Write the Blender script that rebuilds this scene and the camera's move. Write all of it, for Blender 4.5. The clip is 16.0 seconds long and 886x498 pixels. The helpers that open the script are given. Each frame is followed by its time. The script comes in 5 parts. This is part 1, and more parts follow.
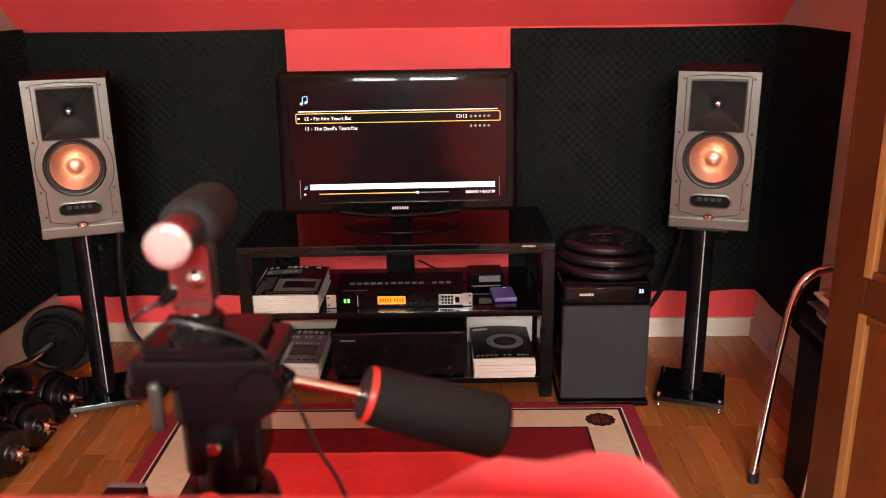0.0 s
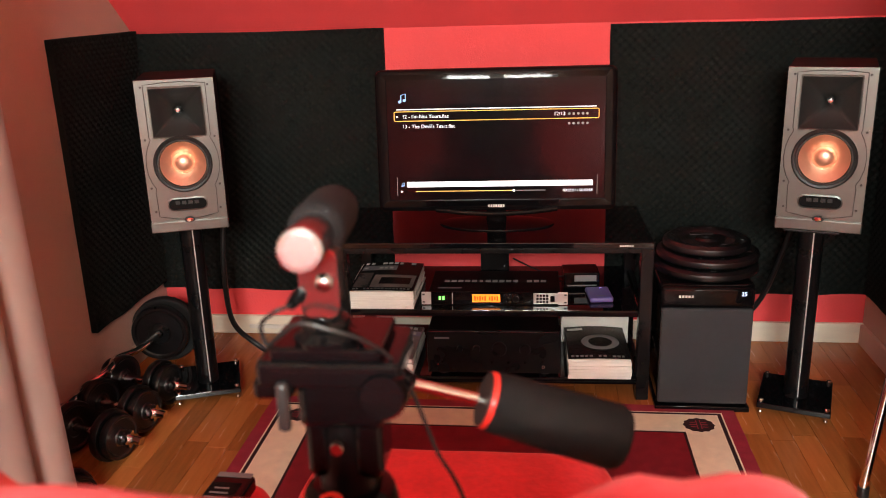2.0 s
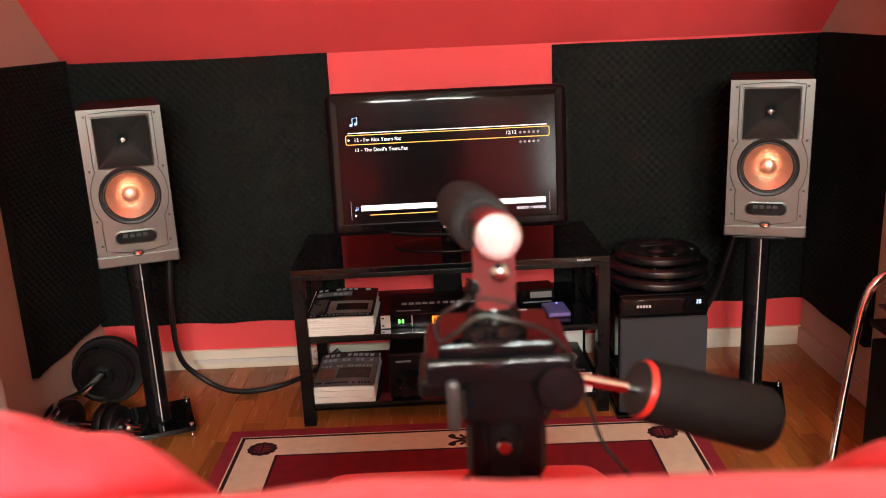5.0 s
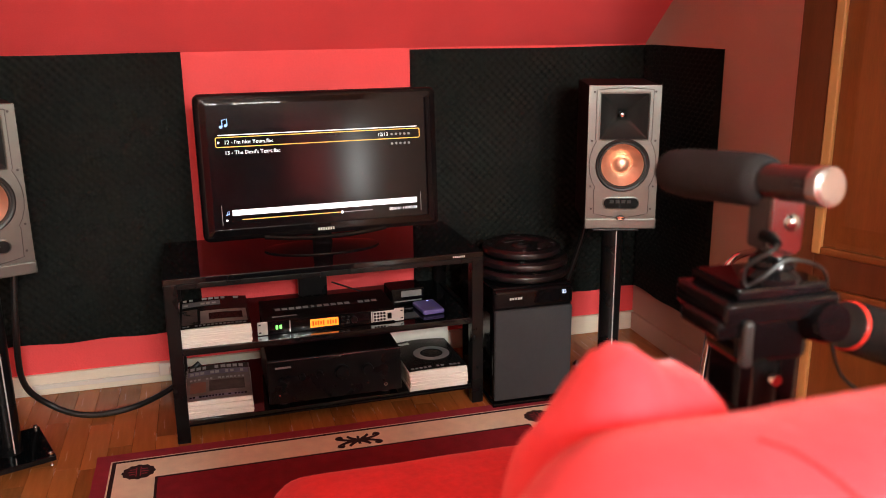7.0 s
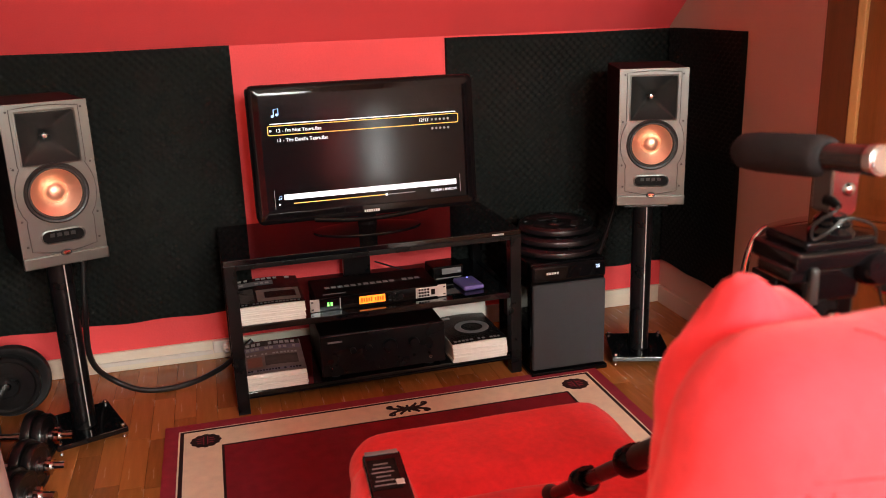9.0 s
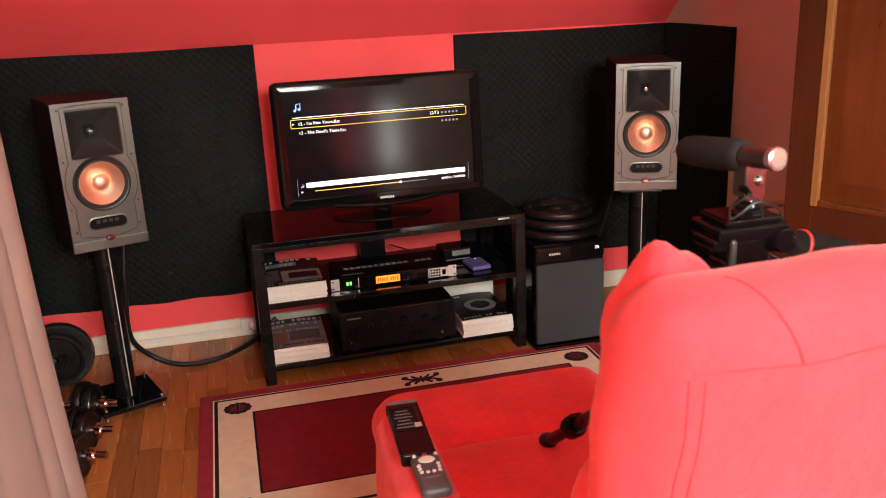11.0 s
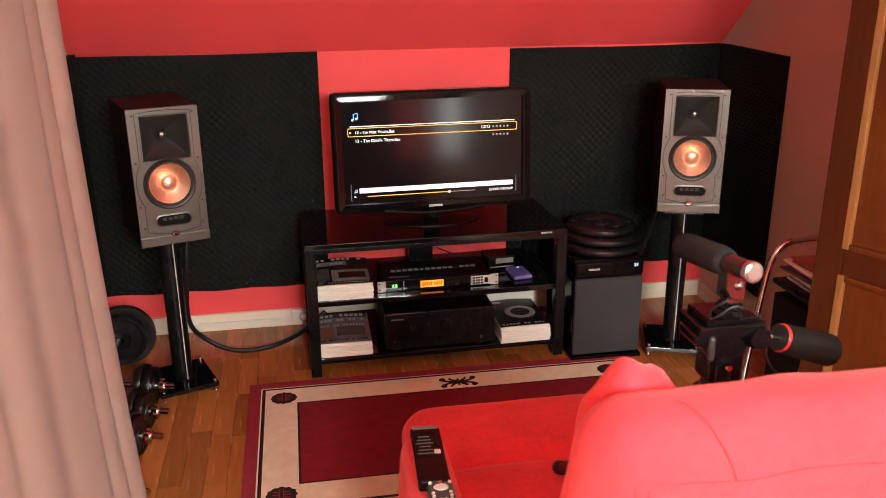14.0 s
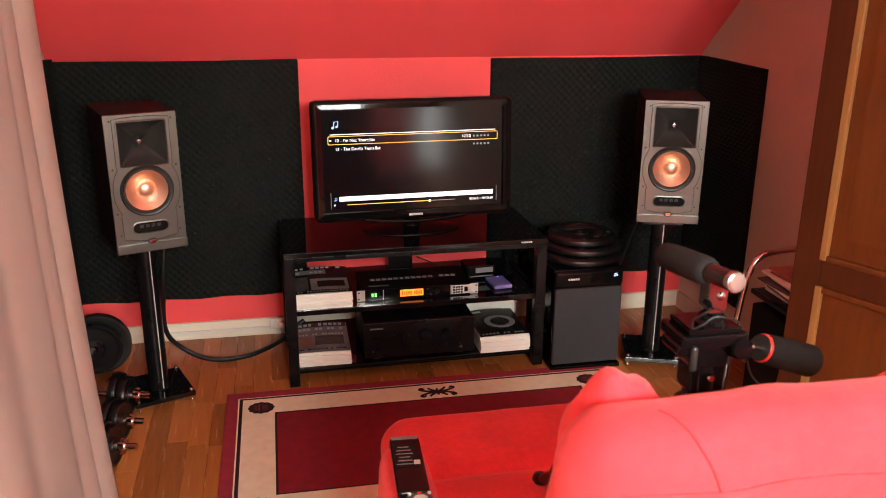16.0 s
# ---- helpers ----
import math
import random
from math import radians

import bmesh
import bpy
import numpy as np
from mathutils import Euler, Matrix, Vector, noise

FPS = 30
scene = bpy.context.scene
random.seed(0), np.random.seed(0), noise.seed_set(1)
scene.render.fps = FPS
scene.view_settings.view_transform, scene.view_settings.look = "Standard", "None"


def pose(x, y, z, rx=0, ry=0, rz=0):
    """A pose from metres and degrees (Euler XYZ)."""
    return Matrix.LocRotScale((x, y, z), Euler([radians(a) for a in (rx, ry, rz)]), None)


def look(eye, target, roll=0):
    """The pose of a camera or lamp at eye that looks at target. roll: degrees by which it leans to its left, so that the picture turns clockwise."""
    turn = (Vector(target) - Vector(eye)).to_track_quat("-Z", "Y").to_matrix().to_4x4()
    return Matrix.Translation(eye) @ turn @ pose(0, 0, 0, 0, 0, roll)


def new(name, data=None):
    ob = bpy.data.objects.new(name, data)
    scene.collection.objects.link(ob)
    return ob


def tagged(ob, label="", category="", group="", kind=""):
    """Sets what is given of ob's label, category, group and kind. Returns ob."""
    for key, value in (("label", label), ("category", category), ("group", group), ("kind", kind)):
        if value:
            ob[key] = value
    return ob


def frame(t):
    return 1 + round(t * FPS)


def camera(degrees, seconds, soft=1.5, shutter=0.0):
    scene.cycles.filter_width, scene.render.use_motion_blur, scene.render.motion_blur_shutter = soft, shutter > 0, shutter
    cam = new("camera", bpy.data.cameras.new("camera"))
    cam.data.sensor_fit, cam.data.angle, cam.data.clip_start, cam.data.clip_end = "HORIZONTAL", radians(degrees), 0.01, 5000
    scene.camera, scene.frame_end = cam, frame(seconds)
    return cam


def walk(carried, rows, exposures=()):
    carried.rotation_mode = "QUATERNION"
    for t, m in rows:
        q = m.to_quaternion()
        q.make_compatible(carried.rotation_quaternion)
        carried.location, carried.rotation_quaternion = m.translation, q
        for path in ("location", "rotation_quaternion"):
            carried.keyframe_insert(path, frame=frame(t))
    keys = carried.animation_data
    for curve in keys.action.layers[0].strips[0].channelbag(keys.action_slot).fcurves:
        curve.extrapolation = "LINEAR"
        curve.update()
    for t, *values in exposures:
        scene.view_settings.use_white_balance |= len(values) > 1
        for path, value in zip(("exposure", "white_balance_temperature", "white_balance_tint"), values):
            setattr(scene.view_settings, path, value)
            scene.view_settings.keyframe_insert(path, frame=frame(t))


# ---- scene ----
cam = camera(55.0, 16.0, soft=1.0)
PATH = [
    (0, (0.178, 0.256, 1.32), (0.154, 2.169, 0.736), -0.8),
    (0.5, (0.186, 0.257, 1.319), (0.109, 2.167, 0.731), -0.6),
    (1, (0.179, 0.264, 1.321), (0.018, 2.169, 0.734), -0.9),
    (1.5, (0.168, 0.263, 1.323), (-0.045, 2.163, 0.735), -1.8),
    (2, (0.155, 0.261, 1.325), (-0.076, 2.158, 0.737), -1.8),
    (2.5, (0.143, 0.258, 1.323), (-0.095, 2.155, 0.737), -1.8),
    (3, (0.133, 0.255, 1.323), (-0.078, 2.154, 0.732), -0.9),
    (3.5, (0.11, 0.255, 1.315), (-0.063, 2.158, 0.725), -0.7),
    (3.7, (0.092, 0.238, 1.298), (-0.057, 2.148, 0.723), -0.9),
    (6, (-0.131, 0.269, 1.308), (0.083, 2.186, 0.78), -2.5),
    (6.5, (-0.237, 0.257, 1.302), (0.175, 2.141, 0.772), -1.1),
    (7, (-0.353, 0.264, 1.29), (0.162, 2.124, 0.769), -0.6),
    (7.5, (-0.425, 0.226, 1.309), (0.142, 2.072, 0.787), -1.2),
    (8, (-0.499, 0.177, 1.318), (0.117, 2.002, 0.781), -2.8),
    (8.5, (-0.523, 0.163, 1.321), (0.06, 1.991, 0.758), -2.1),
    (9, (-0.494, 0.142, 1.321), (-0.006, 1.999, 0.761), -1.9),
    (9.2, (-0.486, 0.129, 1.336), (-0.017, 1.99, 0.774), -2.1),
    (11.3, (-0.556, -0.113, 1.402), (-0.101, 1.737, 0.793), -2.6),
    (11.5, (-0.555, -0.128, 1.429), (-0.12, 1.713, 0.78), -2.4),
    (12, (-0.543, -0.155, 1.498), (-0.212, 1.663, 0.734), -1.5),
    (12.5, (-0.519, -0.182, 1.536), (-0.193, 1.637, 0.77), -0.7),
    (13, (-0.506, -0.185, 1.545), (-0.186, 1.648, 0.812), -1.0),
    (13.5, (-0.506, -0.179, 1.55), (-0.181, 1.672, 0.865), -0.7),
    (14, (-0.513, -0.182, 1.55), (-0.193, 1.682, 0.901), -0.4),
    (14.5, (-0.513, -0.182, 1.548), (-0.19, 1.688, 0.919), -0.3),
    (15, (-0.514, -0.18, 1.549), (-0.182, 1.691, 0.923), -0.0),
    (15.5, (-0.514, -0.176, 1.546), (-0.161, 1.69, 0.919), 0.1),
    (16, (-0.515, -0.172, 1.545), (-0.145, 1.691, 0.917), 0.4),
]
cam.data.dof.use_dof, cam.data.dof.focus_distance, cam.data.dof.aperture_fstop = True, 2.8, 9.0
walk(cam, [(t, look(eye, target, roll)) for t, eye, target, roll in PATH])

# ---------------------------------------------------------------- light
scene.view_settings.exposure = 0.0
world = bpy.data.worlds.new("world")
scene.world = world
world.use_nodes = True
wn = world.node_tree
sky = wn.nodes.new("ShaderNodeTexSky")
sky.sky_type = "NISHITA"
sky.sun_disc = False
sky.sun_elevation, sky.sun_rotation = radians(38), radians(150)
wn.links.new(sky.outputs[0], wn.nodes["Background"].inputs[0])
wn.nodes["Background"].inputs[1].default_value = 0.12

# roof window in the slope behind: frame of the opening, in world terms
KNEE, SLOPE = 1.19, 40.0
Y_FRONT, Y_REAR, X_L, X_R, Z_TOP = 3.38, -2.6, -1.365, 1.35, 2.38
rear_up = Vector((0, math.cos(radians(SLOPE)), math.sin(radians(SLOPE))))   # up the rear slope
rear_in = Vector((0, math.sin(radians(SLOPE)), -math.cos(radians(SLOPE))))  # into the room


def daylight(name, where, size_x, size_y, aim, power, colour):
    lamp = bpy.data.lights.new(name, "AREA")
    lamp.shape, lamp.size, lamp.size_y, lamp.energy, lamp.color = "RECTANGLE", size_x, size_y, power, colour
    ob = new(name, lamp)
    ob.matrix_world = look(where, Vector(where) + Vector(aim))
    return ob


WIN_C = Vector((0.15, Y_REAR, KNEE)) + rear_up * 1.10
daylight("roof_window_daylight", WIN_C - rear_in * 0.15, 0.95, 0.85, rear_in, 215.0, (0.97, 1.0, 0.93))
# low side window behind, in the right-hand gable
SIDE_Y0, SIDE_Y1, SIDE_Z0, SIDE_Z1 = -2.40, -1.62, 0.35, 1.08
daylight("side_window_daylight", (X_R + 0.03, (SIDE_Y0 + SIDE_Y1) / 2, (SIDE_Z0 + SIDE_Z1) / 2), SIDE_Y1 - SIDE_Y0 - 0.1, SIDE_Z1 - SIDE_Z0 - 0.1, (-1, 0, 0), 36.0, (0.97, 1.0, 0.97))



# ---------------------------------------------------------------- materials
def mat(name, colour, rough=0.5, metal=0.0, vary=0.12, scale=8.0, bump=0.0, bump_scale=60.0, spec=0.5, coat=0.0,
        sheen=0.0, stretch=(1, 1, 1), per_object=0.0, emit=None, power=0.0, stain=0.0):
    m = bpy.data.materials.new(name)
    m.use_nodes = True
    t = m.node_tree
    b = t.nodes["Principled BSDF"]
    b.inputs["Roughness"].default_value = rough
    b.inputs["Metallic"].default_value = metal
    b.inputs["Specular IOR Level"].default_value = spec
    b.inputs["Coat Weight"].default_value = coat
    b.inputs["Sheen Weight"].default_value = sheen
    if emit:
        b.inputs["Emission Color"].default_value = (*emit, 1)
        b.inputs["Emission Strength"].default_value = power
    co = t.nodes.new("ShaderNodeTexCoord")
    mp = t.nodes.new("ShaderNodeMapping")
    mp.inputs["Scale"].default_value = stretch
    t.links.new(co.outputs["Object"], mp.inputs["Vector"])
    n1 = t.nodes.new("ShaderNodeTexNoise")
    n1.inputs["Scale"].default_value = scale
    n1.inputs["Detail"].default_value = 6
    n2 = t.nodes.new("ShaderNodeTexNoise")
    n2.inputs["Scale"].default_value = bump_scale
    n2.inputs["Detail"].default_value = 4
    for n in (n1, n2):
        t.links.new(mp.outputs[0], n.inputs["Vector"])
    mixv = t.nodes.new("ShaderNodeMath")
    mixv.operation = "ADD"
    half = t.nodes.new("ShaderNodeMath")
    half.operation = "MULTIPLY"
    half.inputs[1].default_value = 0.5
    t.links.new(n2.outputs["Fac"], half.inputs[0])
    t.links.new(n1.outputs["Fac"], mixv.inputs[0])
    t.links.new(half.outputs[0], mixv.inputs[1])
    fac = mixv.outputs[0]
    if per_object:
        oi = t.nodes.new("ShaderNodeObjectInfo")
        mu = t.nodes.new("ShaderNodeMath")
        mu.operation = "MULTIPLY_ADD"
        mu.inputs[1].default_value = per_object
        t.links.new(oi.outputs["Random"], mu.inputs[0])
        t.links.new(fac, mu.inputs[2])
        fac = mu.outputs[0]
    rng = t.nodes.new("ShaderNodeMapRange")
    rng.inputs["From Min"].default_value = 0.35
    rng.inputs["From Max"].default_value = 1.15 + per_object
    rng.inputs["To Min"].default_value = 1 - vary
    rng.inputs["To Max"].default_value = 1 + vary
    t.links.new(fac, rng.inputs["Value"])
    mul = t.nodes.new("ShaderNodeVectorMath")
    mul.operation = "SCALE"
    mul.inputs[0].default_value = colour
    t.links.new(rng.outputs[0], mul.inputs["Scale"])
    t.links.new(mul.outputs[0], b.inputs["Base Color"])
    if rough > 0.02 and metal < 0.5:
        rr = t.nodes.new("ShaderNodeMapRange")
        rr.inputs["To Min"].default_value = max(rough * 0.8, 0.01)
        rr.inputs["To Max"].default_value = min(rough * 1.2, 1.0)
        t.links.new(n1.outputs["Fac"], rr.inputs["Value"])
        t.links.new(rr.outputs[0], b.inputs["Roughness"])
    if bump:
        bu = t.nodes.new("ShaderNodeBump")
        bu.inputs["Strength"].default_value = bump
        bu.inputs["Distance"].default_value = 0.004
        t.links.new(n2.outputs["Fac"], bu.inputs["Height"])
        t.links.new(bu.outputs[0], b.inputs["Normal"])
    return m


RED_WALL = mat("red_wall_paint", (0.87, 0.080, 0.086), 0.75, vary=0.07, scale=3, bump=0.25, bump_scale=180)
SALMON = mat("salmon_wall_paint", (0.56, 0.395, 0.32), 0.8, vary=0.07, scale=3, bump=0.25, bump_scale=180)
WHITE_PAINT = mat("white_paint", (0.8, 0.78, 0.72), 0.6, vary=0.05, bump=0.1)
CREAM = mat("cream_painted_wood", (0.86, 0.80, 0.66), 0.45, vary=0.08, scale=5, stretch=(1, 8, 8), bump=0.1)
FOAM = mat("charcoal_foam", (0.0082, 0.0102, 0.0092), 0.95, vary=0.35, scale=40, bump=0.5, bump_scale=600, spec=0.15)
OAK = mat("oak_strip", (0.36, 0.122, 0.031), 0.26, vary=0.52, scale=7, stretch=(9, 0.8, 1), bump=0.06, bump_scale=120, per_object=0.8, spec=0.5)
GAP = mat("dark_joint", (0.12, 0.045, 0.014), 0.7)
RUG_RED = mat("rug_wine_pile", (0.22, 0.016, 0.026), 0.95, vary=0.25, scale=30, bump=0.7, bump_scale=500, spec=0.1)
RUG_EDGE = mat("rug_raspberry_pile", (0.30, 0.03, 0.05), 0.95, vary=0.25, scale=30, bump=0.7, bump_scale=500, spec=0.1)
RUG_CREAM = mat("rug_cream_pile", (0.84, 0.74, 0.55), 0.95, vary=0.12, scale=30, bump=0.7, bump_scale=500, spec=0.1)
RUG_DARK = mat("rug_dark_pile", (0.035, 0.018, 0.018), 0.95, vary=0.3, scale=30, bump=0.7, bump_scale=500, spec=0.1)
SUEDE = mat("red_microsuede", (0.84, 0.036, 0.050), 0.85, vary=0.25, scale=6, bump=0.35, bump_scale=70, sheen=0.16, spec=0.2)
SEAM = mat("dark_red_seam", (0.36, 0.012, 0.016), 0.9)
CURTAIN = mat("blush_curtain_cloth", (0.64, 0.455, 0.395), 0.9, vary=0.06, scale=6, bump=0.25, bump_scale=700, sheen=0.2, spec=0.2)
GLOSS_BLACK = mat("gloss_black_plastic", (0.004, 0.0035, 0.004), 0.045, vary=0.3, spec=0.22)
BLACK_GLASS = mat("black_glass", (0.004, 0.004, 0.005), 0.04, vary=0.2, spec=0.4)
SATIN_BLACK = mat("satin_black_lacquer", (0.005, 0.005, 0.0055), 0.28, spec=0.22, vary=0.3, bump=0.05)
MATT_BLACK = mat("matt_black", (0.0035, 0.0034, 0.0034), 0.45, spec=0.1, vary=0.3, bump=0.15, bump_scale=300)
SCREEN = mat("lcd_screen", (0.004, 0.004, 0.005), 0.12, vary=0.1, spec=0.18)
GREY_BAFFLE = mat("satin_grey_baffle", (0.150, 0.166, 0.156), 0.34, 0.85, vary=0.05, scale=20, bump=0.08, bump_scale=500)
GREY_DARK = mat("baffle_groove", (0.03, 0.03, 0.03), 0.6)
HORN = mat("black_horn", (0.022, 0.023, 0.022), 0.38, vary=0.1)
COPPER = mat("spun_copper_cone", (0.95, 0.60, 0.43), 0.40, 0.92, vary=0.05, scale=15)
RUBBER = mat("black_rubber", (0.012, 0.012, 0.012), 0.45, vary=0.2)
CHROME = mat("chrome", (0.78, 0.77, 0.76), 0.12, 1.0, vary=0.05)
STEEL = mat("brushed_steel", (0.48, 0.47, 0.47), 0.2, 1.0, vary=0.08, scale=40)
DARK_WOOD_SIDE = mat("black_ash_vinyl", (0.010, 0.007, 0.008), 0.7, vary=0.3, spec=0.1, stretch=(1, 1, 8))
SUB_GRILLE = mat("charcoal_grille_cloth", (0.040, 0.042, 0.047), 0.9, vary=0.15, scale=60, bump=0.5, bump_scale=900, spec=0.2)
PAPER = mat("magazine_pages", (0.88, 0.86, 0.81), 0.8, vary=0.12, scale=3, stretch=(1, 1, 220), bump=0.5, bump_scale=3)
COVER_A = mat("magazine_cover_grey", (0.10, 0.08, 0.075), 0.25, vary=0.6, scale=14)
COVER_B = mat("magazine_cover_tan", (0.20, 0.15, 0.14), 0.3, vary=0.8, scale=12)
COVER_C = mat("magazine_cover_dark", (0.016, 0.014, 0.014), 0.25, spec=0.25, vary=0.5, scale=10)
COVER_D = mat("magazine_cover_red", (0.30, 0.10, 0.07), 0.3, vary=0.4, scale=12)
COVER_E = mat("magazine_cover_lilac", (0.22, 0.18, 0.26), 0.3, vary=0.6, scale=12)
INK_PALE = mat("pale_print", (0.62, 0.60, 0.58), 0.4)
INK_GREY = mat("grey_print", (0.19, 0.19, 0.20), 0.4)
INK_LID = mat("lid_print", (0.30, 0.30, 0.31), 0.5)
SILVER = mat("silver_panel", (0.62, 0.60, 0.58), 0.35, 0.5, vary=0.06)
AMBER = mat("amber_display", (0.9, 0.25, 0.02), 0.4, emit=(1.0, 0.23, 0.02), power=1.6)
AMBER_DK = mat("amber_display_segments", (0.35, 0.07, 0.0), 0.4, emit=(0.6, 0.08, 0.0), power=0.5)
GREEN = mat("green_led", (0.1, 0.8, 0.1), 0.4, emit=(0.2, 1.0, 0.15), power=2.0)
BLUE = mat("blue_led", (0.2, 0.2, 0.9), 0.4, emit=(0.25, 0.25, 1.0), power=5.0)
DIGIT = mat("blue_white_digits", (0.6, 0.7, 0.9), 0.4, emit=(0.55, 0.7, 1.0), power=1.6)
UI_WHITE = mat("screen_white", (0.8, 0.8, 0.85), 0.4, emit=(0.95, 0.95, 1.0), power=1.0)
UI_ORANGE = mat("screen_orange", (0.8, 0.5, 0.1), 0.4, emit=(1.0, 0.55, 0.12), power=0.9)
UI_BLUE = mat("screen_blue", (0.3, 0.5, 0.8), 0.4, emit=(0.35, 0.6, 1.0), power=0.8)
UI_GREY = mat("screen_grey", (0.2, 0.2, 0.2), 0.4, emit=(0.22, 0.2, 0.2), power=0.6)
PURPLE = mat("purple_plastic", (0.16, 0.12, 0.36), 0.35, vary=0.08)
IRON = mat("black_cast_iron", (0.0045, 0.0045, 0.005), 0.30, vary=0.3, scale=30, bump=0.3, bump_scale=200)
DOOR_WOOD = mat("varnished_wood", (0.098, 0.024, 0.0055), 0.30, spec=0.3, vary=0.35, scale=5, stretch=(7, 7, 0.7), bump=0.06, bump_scale=60)
DOOR_DARK = mat("dark_varnished_wood", (0.056, 0.013, 0.004), 0.30, spec=0.3, vary=0.35, scale=5, stretch=(7, 7, 0.7), bump=0.06, bump_scale=60)
DOOR_LIGHT = mat("pale_wood_moulding", (0.26, 0.115, 0.036), 0.35, vary=0.2, scale=5, stretch=(7, 7, 0.7))
FOAM_GREY = mat("grey_foam_sleeve", (0.020, 0.018, 0.019), 0.95, vary=0.2, scale=50, bump=0.15, bump_scale=700, spec=0.1)
GRIP = mat("black_foam_grip", (0.006, 0.005, 0.005), 0.8, spec=0.2, vary=0.2, scale=50, bump=0.15, bump_scale=600)
MIC_BODY = mat("gunmetal_mic_body", (0.050, 0.040, 0.040), 0.22, 0.6, vary=0.1)
CAP_METAL = mat("dull_cap_metal", (0.40, 0.385, 0.385), 0.27, 1.0, vary=0.1)
MOUNT = mat("dark_mount_metal", (0.075, 0.07, 0.07), 0.4, 0.6, vary=0.1)
RED_PLASTIC = mat("red_plastic", (0.72, 0.03, 0.02), 0.3, vary=0.05)
BUTTON = mat("pale_button", (0.78, 0.78, 0.74), 0.4)
REMOTE_GREY = mat("slate_grey_plastic", (0.075, 0.08, 0.09), 0.4, vary=0.1)
CABLE = mat("black_cable_jacket", (0.006, 0.006, 0.006), 0.45, vary=0.2)
GLASS = bpy.data.materials.new("window_glass")
GLASS.use_nodes = True
GLASS.node_tree.nodes["Principled BSDF"].inputs["Transmission Weight"].default_value = 1.0
GLASS.node_tree.nodes["Principled BSDF"].inputs["Roughness"].default_value = 0.0


# ---------------------------------------------------------------- mesh tools
def box(bm, c, s, bevel=0.0, seg=2, m=None):
    r = bmesh.ops.create_cube(bm, size=1.0)
    vs = r["verts"]
    bmesh.ops.scale(bm, verts=vs, vec=s)
    bmesh.ops.translate(bm, verts=vs, vec=c)
    if bevel:
        es = list({e for v in vs for e in v.link_edges})
        out = bmesh.ops.bevel(bm, geom=es, offset=bevel, segments=seg, profile=0.5, affect="EDGES")
        vs = list({v for f in out["faces"] for v in f.verts} | {v for v in vs if v.is_valid})
    if m is not None:
        bmesh.ops.transform(bm, matrix=m, verts=vs)
    return vs


def lathe(bm, profile, n=32, m=None):
    """Turns (radius, height) pairs round z."""
    rings, made = [], []
    for r, h in profile:
        if r < 1e-6:
            v = bm.verts.new((0, 0, h))
            rings.append([v])
            made.append(v)
        else:
            ring = [bm.verts.new((r * math.cos(2 * math.pi * i / n), r * math.sin(2 * math.pi * i / n), h)) for i in range(n)]
            rings.append(ring)
            made += ring
    for a, b in zip(rings, rings[1:]):
        for i in range(n):
            j = (i + 1) % n
            if len(a) == 1 and len(b) > 1:
                bm.faces.new((a[0], b[i], b[j]))
            elif len(b) == 1 and len(a) > 1:
                bm.faces.new((a[i], a[j], b[0]))
            elif len(a) > 1:
                bm.faces.new((a[i], a[j], b[j], b[i]))
    if m is not None:
        bmesh.ops.transform(bm, matrix=m, verts=made)
    return made


def tube(bm, pts, r, n=10, caps=True):
    """A round bar along a line of points; r may be a list."""
    pts = [Vector(p) for p in pts]
    rs = r if isinstance(r, (list, tuple)) else [r] * len(pts)
    rings, up = [], None
    for i, p in enumerate(pts):
        d = (pts[min(i + 1, len(pts) - 1)] - pts[max(i - 1, 0)]).normalized()
        if up is None:
            up = d.orthogonal().normalized()
        up = (up - d * up.dot(d)).normalized()
        side = d.cross(up)
        rings.append([bm.verts.new(p + (up * math.cos(2 * math.pi * k / n) + side * math.sin(2 * math.pi * k / n)) * rs[i]) for k in range(n)])
    for a, b in zip(rings, rings[1:]):
        for k in range(n):
            bm.faces.new((a[k], a[(k + 1) % n], b[(k + 1) % n], b[k]))
    if caps:
        bm.faces.new(rings[0][::-1])
        bm.faces.new(rings[-1])


def curve_pts(ctrl, per=8):
    """A smooth line through the points given."""
    c = [Vector(p) for p in ctrl]
    c = [c[0] * 2 - c[1]] + c + [c[-1] * 2 - c[-2]]
    out = []
    for i in range(1, len(c) - 2):
        for k in range(per):
            t = k / per
            a, b, d, e = c[i - 1], c[i], c[i + 1], c[i + 2]
            out.append(0.5 * (2 * b + (d - a) * t + (2 * a - 5 * b + 4 * d - e) * t * t + (3 * b - a - 3 * d + e) * t ** 3))
    out.append(c[-2])
    return out


